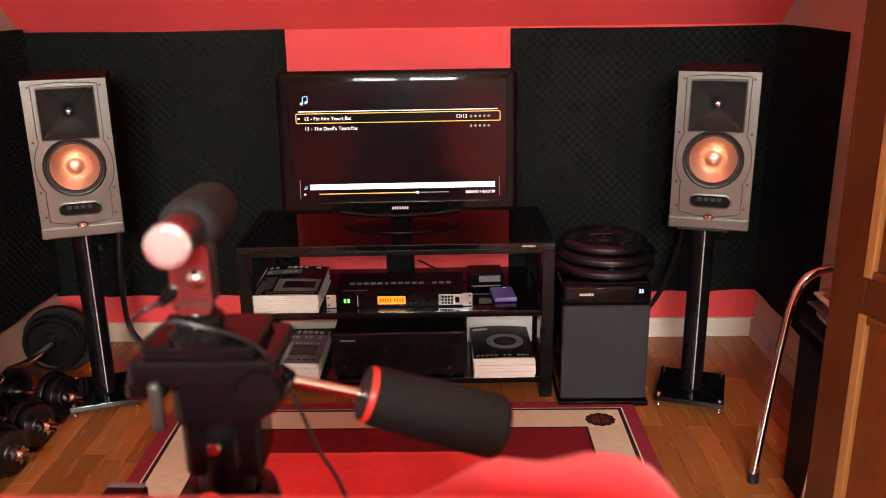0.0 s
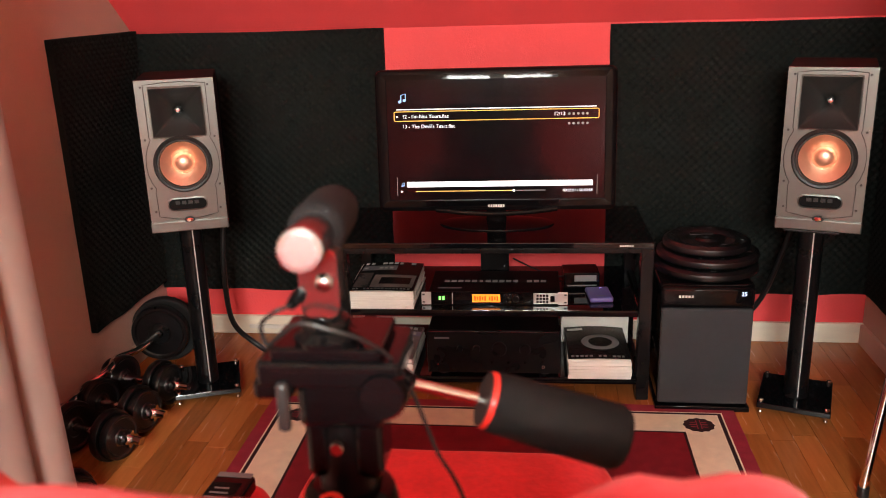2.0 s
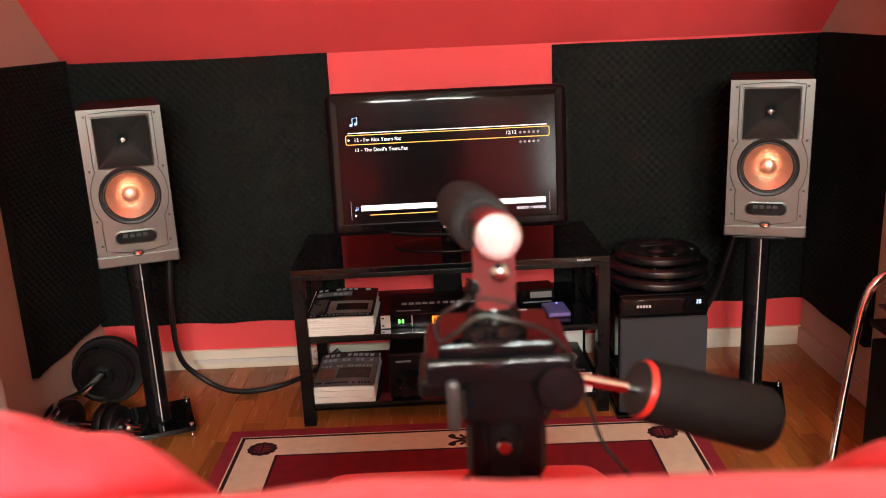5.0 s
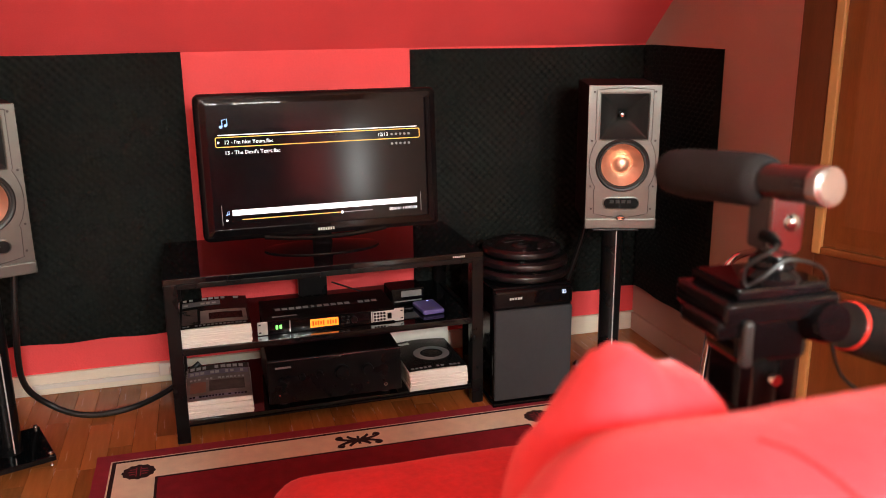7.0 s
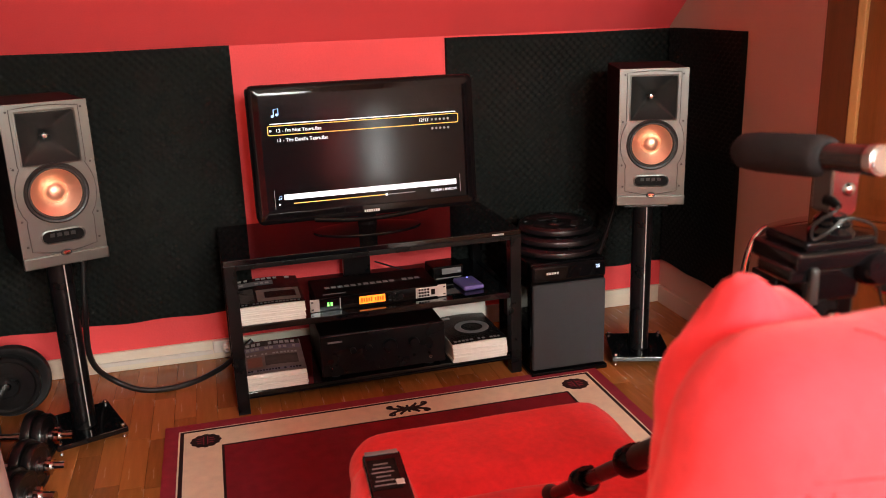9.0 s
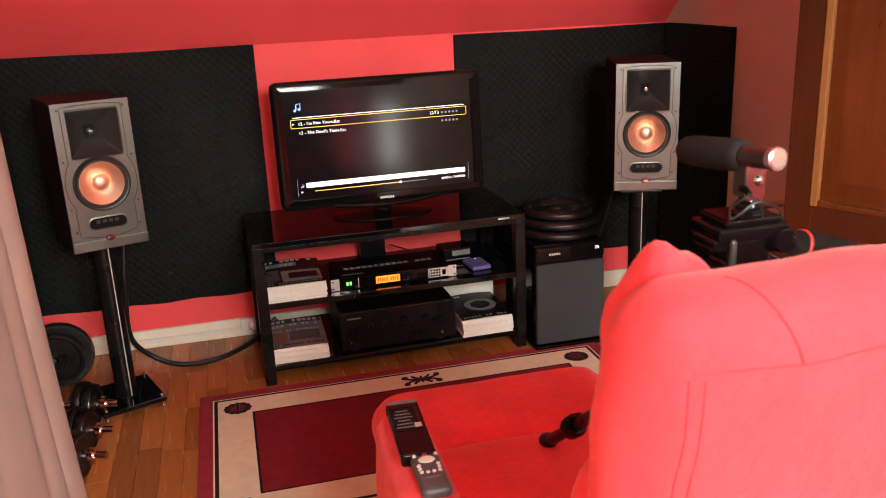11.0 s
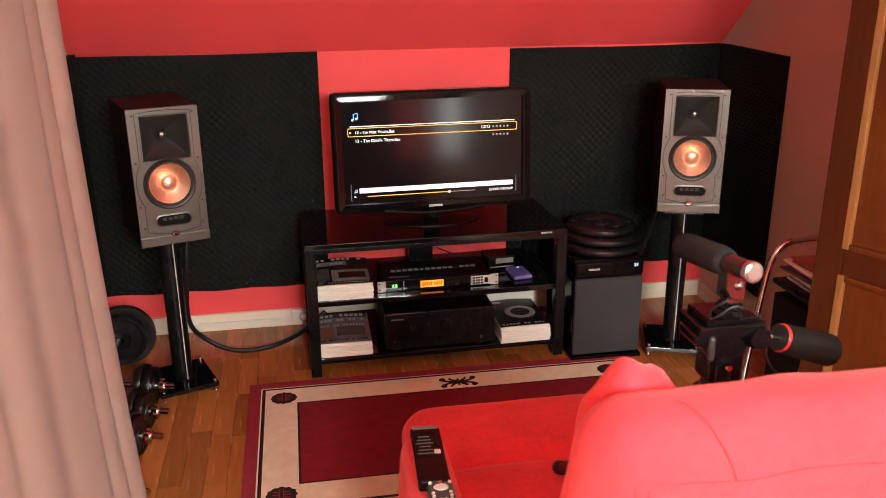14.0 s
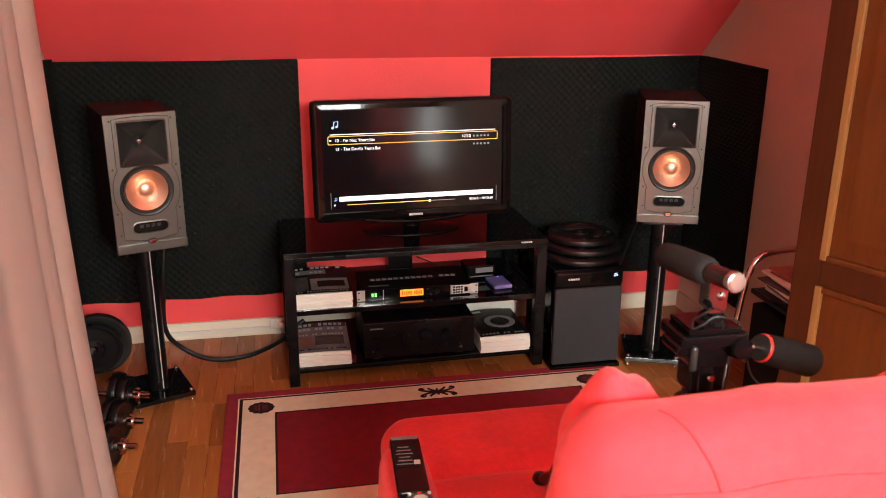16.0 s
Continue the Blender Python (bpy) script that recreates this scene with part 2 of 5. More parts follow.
def soft_box(bm, c, s, r, n=14, puff=0.0, rough=0.0, scale=3.0, seed=0.0, m=None, warp=None):
    """A padded block: rounded by r, swollen by puff, uneven by rough."""
    half = Vector(s) * 0.5
    core = Vector((max(half.x - r, 1e-4), max(half.y - r, 1e-4), max(half.z - r, 1e-4)))
    seen_v = {}

    def put(u, v, w):
        key = (round(u, 5), round(v, 5), round(w, 5))
        if key not in seen_v:
            p = Vector((u * half.x, v * half.y, w * half.z))
            q = Vector([max(-core[k], min(core[k], p[k])) for k in range(3)])
            d = p - q
            if d.length > 1e-9:
                p = q + d.normalized() * r
            if puff:
                fu, fv, fw = 1 - u * u, 1 - v * v, 1 - w * w
                p += Vector((u * fv * fw, v * fu * fw, w * fu * fv)) * puff
            if rough:
                o = Vector((seed, seed * 1.7, 0))
                p += noise.noise_vector(p * scale + o) * rough + noise.noise_vector(p * scale * 3.1 + o) * rough * 0.35
            if warp:
                p = warp(p)
            p = p + Vector(c)
            seen_v[key] = bm.verts.new(m @ p if m is not None else p)
        return seen_v[key]

    g = [math.sin((i / n - 0.5) * math.pi) * 0.35 + (2 * i / n - 1) * 0.65 for i in range(n + 1)]
    for ax in range(3):
        for sgn in (-1, 1):
            for i in range(n):
                for j in range(n):
                    q = []
                    for a, b in ((i, j), (i + 1, j), (i + 1, j + 1), (i, j + 1)):
                        uv = [0, 0, 0]
                        uv[ax], uv[(ax + 1) % 3], uv[(ax + 2) % 3] = sgn, g[a], g[b]
                        q.append(put(*uv))
                    bm.faces.new(q if sgn > 0 else q[::-1])


def mesh_of(name, bm, material, smooth=35):
    bmesh.ops.recalc_face_normals(bm, faces=bm.faces)
    me = bpy.data.meshes.new(name)
    # large flat faces keep their own flat shading beside narrow bevels
    flat_rims = []
    if smooth:
        bm.edges.index_update()
        for e in bm.edges:
            if len(e.link_faces) == 2:
                a, b = (f.calc_area() for f in e.link_faces)
                if max(a, b) > 6 * min(a, b) and e.calc_face_angle(0.0) > 0.15:
                    flat_rims.append(e.index)
    bm.to_mesh(me)
    bm.free()
    me.materials.append(material)
    if smooth:
        me.shade_smooth()
        me.set_sharp_from_angle(angle=radians(smooth))
        for k in flat_rims:
            me.edges[k].use_edge_sharp = True
    return me


def part(name, bm, material, parent=None, label="", smooth=35):
    ob = new(name, mesh_of(name, bm, material, smooth))
    ob.parent = parent
    if label:
        ob["label"] = label
    return ob


def thing(name, m, label, category, group="", kind=""):
    ob = new(name)
    ob.empty_display_size = 0.05
    ob.matrix_basis = m
    return tagged(ob, label, category, group, kind)


def B(*args, **kw):
    bm = bmesh.new()
    box(bm, *args, **kw)
    return bm


def Lt(profile, n=32, m=None):
    bm = bmesh.new()
    lathe(bm, profile, n, m)
    return bm


def Tb(pts, r, n=10):
    bm = bmesh.new()
    tube(bm, pts, r, n)
    return bm


def words(text, size, material, parent, m, name="lettering", depth=0.0004, align="LEFT"):
    cu = bpy.data.curves.new(name, "FONT")
    cu.body, cu.size, cu.extrude, cu.align_x = text, size, depth, align
    tmp = new(name, cu)
    me = bpy.data.meshes.new_from_object(tmp.evaluated_get(bpy.context.evaluated_depsgraph_get()))
    bpy.data.objects.remove(tmp)
    me.materials.clear()
    me.materials.append(material)
    ob = new(name, me)
    ob.parent = parent
    ob.matrix_basis = m
    return ob


RX, RY = Matrix.Rotation(radians(90), 4, "X"), Matrix.Rotation(radians(90), 4, "Y")
T = Matrix.Translation


def Rz(d):
    return Matrix.Rotation(radians(d), 4, "Z")


def Rx(d):
    return Matrix.Rotation(radians(d), 4, "X")


# ---------------------------------------------------------------- structure
def struct(name, bm, material, label, category, smooth=0):
    return tagged(part(name, bm, material, None, label, smooth), label, category, "", "structure")


WT = 0.12
yk = Y_FRONT - (Z_TOP - KNEE) / math.tan(radians(SLOPE))   # where the front slope meets the flat ceiling
yr = Y_REAR + (Z_TOP - KNEE) / math.tan(radians(SLOPE))
wall_front = struct("wall_front", B((0, Y_FRONT + WT / 2, KNEE / 2 - 0.02), (X_R - X_L + 2 * WT, WT, KNEE + 0.04)), RED_WALL,
                    "red painted low knee wall behind the television", "wall")
struct("wall_rear", B((0, Y_REAR - WT / 2, KNEE / 2 - 0.02), (X_R - X_L + 2 * WT, WT, KNEE + 0.04)), RED_WALL, "red painted knee wall at the far end", "wall")


def slab(bm, x0, x1, out):
    """A wall piece: outline in y and z, from x0 to x1."""
    a = [bm.verts.new((x0, y, z)) for y, z in out]
    b = [bm.verts.new((x1, y, z)) for y, z in out]
    bm.faces.new(a)
    bm.faces.new(b[::-1])
    for i in range(len(out)):
        j = (i + 1) % len(out)
        bm.faces.new((a[i], b[i], b[j], a[j]))


def rear_z(y):
    return KNEE + (y - Y_REAR) * math.tan(radians(SLOPE))


bm = bmesh.new()
slab(bm, X_L - WT, X_L, [(Y_FRONT, -0.04), (Y_FRONT, KNEE), (yk, Z_TOP), (yr, Z_TOP), (Y_REAR, KNEE), (Y_REAR, -0.04)])
struct("wall_left", bm, SALMON, "salmon painted gable wall with sloping top", "wall")
bm = bmesh.new()
slab(bm, X_R, X_R + WT, [(Y_FRONT, -0.04), (Y_FRONT, KNEE), (yk, Z_TOP), (yr, Z_TOP), (SIDE_Y1, rear_z(SIDE_Y1)), (SIDE_Y1, -0.04)])
slab(bm, X_R, X_R + WT, [(SIDE_Y1, SIDE_Z1), (SIDE_Y1, rear_z(SIDE_Y1)), (SIDE_Y0, rear_z(SIDE_Y0)), (SIDE_Y0, SIDE_Z1)])
slab(bm, X_R, X_R + WT, [(SIDE_Y1, -0.04), (SIDE_Y1, SIDE_Z0), (SIDE_Y0, SIDE_Z0), (SIDE_Y0, -0.04)])
slab(bm, X_R, X_R + WT, [(SIDE_Y0, -0.04), (SIDE_Y0, rear_z(SIDE_Y0)), (Y_REAR, KNEE), (Y_REAR, -0.04)])
struct("wall_right", bm, SALMON, "salmon painted gable wall with sloping top and a low window", "wall")

# sloping ceilings and the flat strip between them
W_ALL = X_R - X_L + 2 * WT
XC = (X_R + X_L) / 2
LEN = (Z_TOP - KNEE) / math.sin(radians(SLOPE))
m_front = T((XC, Y_FRONT, KNEE)) @ Rx(180 - SLOPE)
bm = bmesh.new()
box(bm, (0, LEN / 2, -0.06), (W_ALL, LEN + 0.1, 0.12), m=m_front)
struct("ceiling_slope_front", bm, RED_WALL, "red painted sloping attic ceiling above the knee wall", "ceiling")
m_rear = T((XC, Y_REAR, KNEE)) @ Rx(SLOPE)
wx, w0, w1 = WIN_C.x - XC, 1.10 - 0.52, 1.10 + 0.52
bm = bmesh.new()
for c, s in (((0, w0 / 2 - 0.04, 0.06), (W_ALL, w0 + 0.08, 0.12)), ((0, (w1 + LEN + 0.05) / 2, 0.06), (W_ALL, LEN + 0.05 - w1, 0.12)),
             ((-(W_ALL / 2 + 0.57 - wx) / 2, 1.10, 0.06), (W_ALL / 2 - 0.57 + wx, 1.04, 0.12)),
             (((W_ALL / 2 + 0.57 + wx) / 2, 1.10, 0.06), (W_ALL / 2 - 0.57 - wx, 1.04, 0.12))):
    box(bm, c, s, m=m_rear)
struct("ceiling_slope_rear", bm, SALMON, "salmon painted sloping ceiling with roof window opening", "ceiling")
struct("ceiling_flat", B((XC, (yk + yr) / 2, Z_TOP + 0.06), (W_ALL, yk - yr + 0.16, 0.12)), WHITE_PAINT, "white painted flat attic ceiling strip", "ceiling")

win = thing("window_1", m_rear @ T((wx, 1.10, 0.08)), "wooden framed roof window in the rear slope", "window", kind="structure")
for c, s in (((0, -0.49, 0), (1.14, 0.06, 0.06)), ((0, 0.49, 0), (1.14, 0.06, 0.06)), ((-0.54, 0, 0), (0.06, 0.92, 0.06)), ((0.54, 0, 0), (0.06, 0.92, 0.06)), ((-0.03, 0, 0), (0.13, 0.92, 0.06))):
    part("window_frame", B(c, s, 0.004), CREAM, win)
pane = part("pane", B((0, 0, 0.015), (1.02, 0.92, 0.006)), GLASS, win, smooth=0)
pane.visible_shadow = False

win = thing("window_2", T((X_R + 0.07, (SIDE_Y0 + SIDE_Y1) / 2, (SIDE_Z0 + SIDE_Z1) / 2)), "low cream framed window in the gable wall", "window", kind="structure")
sw, sh = SIDE_Y1 - SIDE_Y0, SIDE_Z1 - SIDE_Z0
for c, q in (((0, -sw / 2 + 0.025, 0), (0.05, 0.05, sh)), ((0, sw / 2 - 0.025, 0), (0.05, 0.05, sh)), ((0, 0, -sh / 2 + 0.025), (0.05, sw - 0.1, 0.05)), ((0, 0, sh / 2 - 0.025), (0.05, sw - 0.1, 0.05))):
    part("window_frame", B(c, q, 0.004), CREAM, win)
pane = part("pane", B((0.01, 0, 0), (0.006, sw - 0.1, sh - 0.1)), GLASS, win, smooth=0)
pane.visible_shadow = False

# skirting boards
SK = 0.078
struct("baseboard_front", B((XC, Y_FRONT - 0.008, SK / 2), (X_R - X_L, 0.016, SK), 0.003), CREAM, "cream painted wooden skirting board below red wall", "skirting")
struct("baseboard_left", B((X_L + 0.008, 1.4, SK / 2), (0.016, 3.9, SK), 0.003), SALMON, "salmon painted skirting board along the side wall", "skirting")
struct("baseboard_right", B((X_R - 0.008, 2.5, SK / 2), (0.016, 1.72, SK), 0.003), SALMON, "salmon painted skirting board along the side wall", "skirting")


def foam_sheet(w, h, label, m, pitch=0.0165, deep=0.013):
    """An egg-crate sheet in its own x (width) and z (height), standing proud towards -y."""
    nx, nz = int(round(w / pitch * 3)), int(round(h / pitch * 3))
    xs, zs = np.linspace(0, w, nx + 1), np.linspace(0, h, nz + 1)
    X, Z = np.meshgrid(xs, zs)
    bumpy = 0.5 + 0.5 * np.sin(math.pi * X / pitch) * np.sin(math.pi * Z / pitch)
    sag = 0.0015 * np.sin(X * 7.0 + 1.0) + 0.003 * np.sin(X * 23.0) * (Z < 1e-6)
    Y = -0.016 - deep * bumpy
    verts = [(float(a), float(b), float(c + d)) for a, b, c, d in zip(X.ravel(), Y.ravel(), Z.ravel(), sag.ravel())]
    k = nx + 1
    faces = [(j * k + i, j * k + i + 1, (j + 1) * k + i + 1, (j + 1) * k + i) for j in range(nz) for i in range(nx)]
    n0 = len(verts)
    edge = [i for i in range(k)] + [j * k + nx for j in range(1, nz + 1)] + [nz * k + i for i in range(nx - 1, -1, -1)] + [j * k for j in range(nz - 1, 0, -1)]
    verts += [(verts[i][0], 0.0, verts[i][2]) for i in edge]
    for q in range(len(edge)):
        r = (q + 1) % len(edge)
        faces.append((edge[r], edge[q], n0 + q, n0 + r))
    me = bpy.data.meshes.new("foam_panel")
    me.from_pydata(verts, [], faces)
    me.materials.append(FOAM)
    me.shade_smooth()
    me.set_sharp_from_angle(angle=radians(50))
    ob = new("foam_panel", me)
    ob.matrix_basis = m
    return tagged(ob, label, "acoustic foam", "acoustic foam panels")


FZ = 0.195
foam_sheet(X_L * -1 - 0.415 - 0.002, 0.995, "charcoal egg-crate acoustic foam glued to the red wall", T((X_L + 0.002, Y_FRONT - 0.001, FZ)))
foam_sheet(X_R - 0.39 - 0.002, 0.988, "charcoal egg-crate acoustic foam glued to the red wall", T((0.39, Y_FRONT - 0.001, FZ)))
foam_sheet(0.565, 0.970, "charcoal egg-crate acoustic foam on the salmon side wall", T((X_L + 0.001, 2.788, FZ + 0.04)) @ Rz(90))
foam_sheet(0.50, 0.98, "charcoal egg-crate acoustic foam on the salmon side wall", T((X_R - 0.001, Y_FRONT - 0.045, FZ + 0.01)) @ Rz(-90))


# ---------------------------------------------------------------- rug
def rug():
    x0, x1, y0, y1 = -0.75, 0.765, 1.955, 2.812
    r = thing("rug", T((0, 0, 0)), "wine red rug with cream border and dark medallions", "rug")
    bm = bmesh.new()
    nx, ny = 60, 34
    grid = [[bm.verts.new((x0 + (x1 - x0) * i / nx + 0.002 * noise.noise((0, j * 0.4, 3)) * (i in (0, nx)), y0 + (y1 - y0) * j / ny + 0.003 * noise.noise((i * 0.35, 0, 7)) * (j in (0, ny)),
                          0.007 + 0.0012 * noise.noise((i * 0.2, j * 0.2, 0)))) for j in range(ny + 1)] for i in range(nx + 1)]
    for i in range(nx):
        for j in range(ny):
            bm.faces.new((grid[i][j], grid[i + 1][j], grid[i + 1][j + 1], grid[i][j + 1]))
    es = [e for e in bm.edges if e.is_boundary]
    ex = bmesh.ops.extrude_edge_only(bm, edges=es)
    for v in [g for g in ex["geom"] if isinstance(g, bmesh.types.BMVert)]:
        v.co.z = 0.0005
    part("border", bm, RUG_EDGE, r)
    a0, a1, b0, b1 = -0.69, 0.705, 2.012, 2.745
    c0, c1, d0, d1 = -0.575, 0.592, 2.117, 2.636
    def ring(o, i, z, h):
        bm = bmesh.new()
        for (xa, xb, ya, yb) in ((o[0], o[1], o[2], i[2]), (o[0], o[1], i[3], o[3]), (o[0], i[0], i[2], i[3]), (i[1], o[1], i[2], i[3])):
            box(bm, ((xa + xb) / 2, (ya + yb) / 2, z), (xb - xa, yb - ya, h))
        return bm
    part("outer_line", ring((a0 - 0.012, a1 + 0.012, b0 - 0.012, b1 + 0.012), (a0, a1, b0, b1), 0.0085, 0.003), RUG_DARK, r, smooth=0)
    part("pinstripe", ring((a0 - 0.017, a1 + 0.017, b0 - 0.017, b1 + 0.017), (a0 - 0.012, a1 + 0.012, b0 - 0.012, b1 + 0.012), 0.0082, 0.003), RUG_CREAM, r, smooth=0)
    part("cream_band", ring((a0, a1, b0, b1), (c0, c1, d0, d1), 0.009, 0.003), RUG_CREAM, r, smooth=0)
    part("inner_line", ring((c0, c1, d0, d1), (c0 + 0.008, c1 - 0.008, d0 + 0.008, d1 - 0.008), 0.0088, 0.003), RUG_DARK, r, smooth=0)
    part("field", B(((c0 + c1) / 2, (d0 + d1) / 2, 0.0085), (c1 - c0 - 0.016, d1 - d0 - 0.016, 0.003)), RUG_RED, r, smooth=0)
    z = 0.0115
    for mx, my in ((-0.623, 2.677), (0.638, 2.679), (-0.628, 2.068), (0.640, 2.066)):
        bm = bmesh.new()
        edge = [bm.verts.new((mx + (0.0465 + 0.0022 * math.cos(12 * a)) * math.cos(a), my + (0.0415 + 0.0022 * math.cos(12 * a)) * math.sin(a), z)) for a in [k * math.pi / 32 for k in range(64)]]
        bm.faces.new(edge)
        low = bmesh.ops.extrude_edge_only(bm, edges=bm.edges[:])
        for v in [q for q in low["geom"] if isinstance(q, bmesh.types.BMVert)]:
            v.co.z = z - 0.003
        med = part("medallion", bm, RUG_DARK, r, "dark woven medallion", 0)
        for k in (-1.0, 0.0, 1.0):
            for sx in (-1, 1):
                part("weave_bar", B((mx + sx * 0.017, my + k * 0.014, z + 0.0004), (0.022 - 0.006 * abs(k), 0.0028, 0.001)), RUG_EDGE, med, smooth=0)
        for sx in (-1, 1):
            part("weave_bar", B((mx + sx * 0.006, my, z + 0.0006), (0.0024, 0.052, 0.001)), RUG_EDGE, med, smooth=0)
    for my in (2.682, 2.064):
        bm = bmesh.new()
        mx = 0.035
        for sx in (-1, 1):
            for sy in (-1, 1):
                tube(bm, curve_pts([(mx + sx * 0.004, my + sy * 0.004, z), (mx + sx * 0.022, my + sy * 0.018, z), (mx + sx * 0.032, my + sy * 0.030, z)], 5), 0.0045, 6)
                tube(bm, curve_pts([(mx + sx * 0.008, my + sy * 0.004, z), (mx + sx * 0.032, my + sy * 0.006, z), (mx + sx * 0.056, my + sy * 0.016, z), (mx + sx * 0.068, my + sy * 0.026, z), (mx + sx * 0.056, my + sy * 0.032, z), (mx + sx * 0.05, my + sy * 0.024, z)], 5), 0.0042, 6)
        tube(bm, [(mx, my - 0.022, z), (mx, my + 0.022, z)], 0.005, 6)
        part("scroll_motif", bm, RUG_DARK, r)


rug()


# ---------------------------------------------------------------- loudspeakers and stands
def rounded_rect(w, h, r, n=5):
    out = []
    for cx, cy, a0 in ((w / 2 - r, h / 2 - r, 0), (-w / 2 + r, h / 2 - r, 90), (-w / 2 + r, -h / 2 + r, 180), (w / 2 - r, -h / 2 + r, 270)):
        for k in range(n + 1):
            a = radians(a0 + 90 * k / n)
            out.append((cx + r * math.cos(a), cy + r * math.sin(a)))
    return out


def prism(bm, outline, y0, y1, cx=0.0, cz=0.0):
    """A plate: outline in x and z, from y0 to y1."""
    a = [bm.verts.new((cx + x, y0, cz + z)) for x, z in outline]
    b = [bm.verts.new((cx + x, y1, cz + z)) for x, z in outline]
    bm.faces.new(a)
    bm.faces.new(b[::-1])
    for i in range(len(a)):
        j = (i + 1) % len(a)
        bm.faces.new((a[j], a[i], b[i], b[j]))


def loudspeaker(m, label):
    """Front face at y = 0, cabinet behind, base at z = 0."""
    W, H, D = 0.232, 0.472, 0.31
    s = thing("loudspeaker", m, label, "loudspeaker", "pair of loudspeakers")
    bm = B((0, D / 2 + 0.012, H / 2), (W, D, H), 0.003)
    bmesh.ops.delete(bm, geom=[f for f in bm.faces if f.normal.y < -0.95 and f.calc_area() > 0.05], context="FACES")
    part("cabinet", bm, DARK_WOOD_SIDE, s)
    # baffle with the horn opening left free
    bm = bmesh.new()
    hx, hz0, hz1 = 0.076, 0.300, 0.446
    wz, wr, nn = 0.213, 0.0865, 64
    ring_a, ring_b, ring_c = [], [], []
    for k in range(nn):
        a = 2 * math.pi * k / nn
        ca, sa = math.cos(a), math.sin(a)
        reach = min((W / 2) / max(abs(ca), 1e-6), ((hz0 - wz) if sa > 0 else wz) / max(abs(sa), 1e-6))
        ring_a.append(bm.verts.new((ca * wr, 0.014, wz + sa * wr)))
        ring_b.append(bm.verts.new((ca * wr, -0.002, wz + sa * wr)))
        ring_c.append(bm.verts.new((ca * reach, -0.002, wz + sa * reach)))
    for k in range(nn):
        j = (k + 1) % nn
        bm.faces.new((ring_a[k], ring_a[j], ring_b[j], ring_b[k]))
        bm.faces.new((ring_b[k], ring_b[j], ring_c[j], ring_c[k]))
    for sx in (-1, 1):
        box(bm, (sx * (W / 2 - 0.004), 0.007, hz0 / 2), (0.008, 0.015, hz0))
    for c, q in (((0, 0.006, (hz1 + H) / 2), (W, 0.016, H - hz1)),
                 ((-(W / 2 + hx) / 2, 0.006, (hz0 + hz1) / 2), (W / 2 - hx, 0.016, hz1 - hz0)), (((W / 2 + hx) / 2, 0.006, (hz0 + hz1) / 2), (W / 2 - hx, 0.016, hz1 - hz0))):
        box(bm, c, q)
    bmesh.ops.remove_doubles(bm, verts=bm.verts, dist=1e-5)
    part("baffle", bm, GREY_BAFFLE, s, "satin grey moulded front", 20)
    # raised centre plate with waisted sides
    side = [(0.091, 0.458), (0.091, 0.300), (0.088, 0.292), (0.098, 0.272), (0.1065, 0.245), (0.109, 0.215), (0.1065, 0.185), (0.098, 0.158), (0.088, 0.140), (0.091, 0.130), (0.089, 0.050)]
    arc = [(0.089 - 0.178 * k / 8, 0.050 - 0.013 * math.sin(math.pi * k / 8)) for k in range(1, 8)]
    top = [(-0.091 + 0.182 * k / 8, 0.458 + 0.006 * math.sin(math.pi * k / 8)) for k in range(1, 8)]
    line = side + arc + [(-x, z) for x, z in side[::-1]] + top
    bm = bmesh.new()
    tube(bm, [(x, -0.0022, z) for x, z in line + line[:1]], 0.0013, 5, False)
    part("groove", bm, GREY_DARK, s)
    part("foot_trim", B((0, 0.002, 0.016), (W + 0.004, 0.020, 0.034), 0.003), GREY_BAFFLE, s)
    # horn: a square funnel to a small throat
    bm = bmesh.new()
    cz = (hz0 + hz1) / 2
    rings = []
    for f, y in ((1.0, -0.003), (0.965, 0.001), (0.72, 0.022), (0.42, 0.042), (0.20, 0.058), (0.13, 0.075)):
        sq = rounded_rect(2 * hx * f, (hz1 - hz0) * f, 0.004 + 0.010 * (1 - f), 3)
        rings.append([bm.verts.new((x, y, cz + z)) for x, z in sq])
    for a, b in zip(rings, rings[1:]):
        for i in range(len(a)):
            bm.faces.new((a[i], a[(i + 1) % len(a)], b[(i + 1) % len(b)], b[i]))
    bm.faces.new(rings[-1])
    horn = part("horn", bm, HORN, s, "square black horn tweeter")
    part("phase_plug", Lt([(0, 0.0), (0.006, 0.001), (0.0095, 0.005), (0.0095, 0.012), (0.004, 0.03)], 20, T((0, 0.040, cz)) @ Rx(-90)), STEEL, horn, "silver phase plug")
    bm = bmesh.new()
    tube(bm, [(x, -0.0015, cz + z) for x, z in rounded_rect(2 * hx + 0.006, hz1 - hz0 + 0.006, 0.004, 3) + rounded_rect(2 * hx + 0.006, hz1 - hz0 + 0.006, 0.004, 3)[:1]], 0.0028, 6, False)
    part("horn_rim", bm, GREY_BAFFLE, s)
    # woofer
    mw = T((0, -0.002, wz)) @ RX
    w = part("woofer", Lt([(0.088, -0.002), (0.0885, 0.003), (0.085, 0.0055), (0.081, 0.004), (0.079, 0.0035), (0.0765, 0.0065), (0.073, 0.0065), (0.070, 0.001), (0.069, -0.002)], 56, mw), RUBBER, s, "black rubber surround")
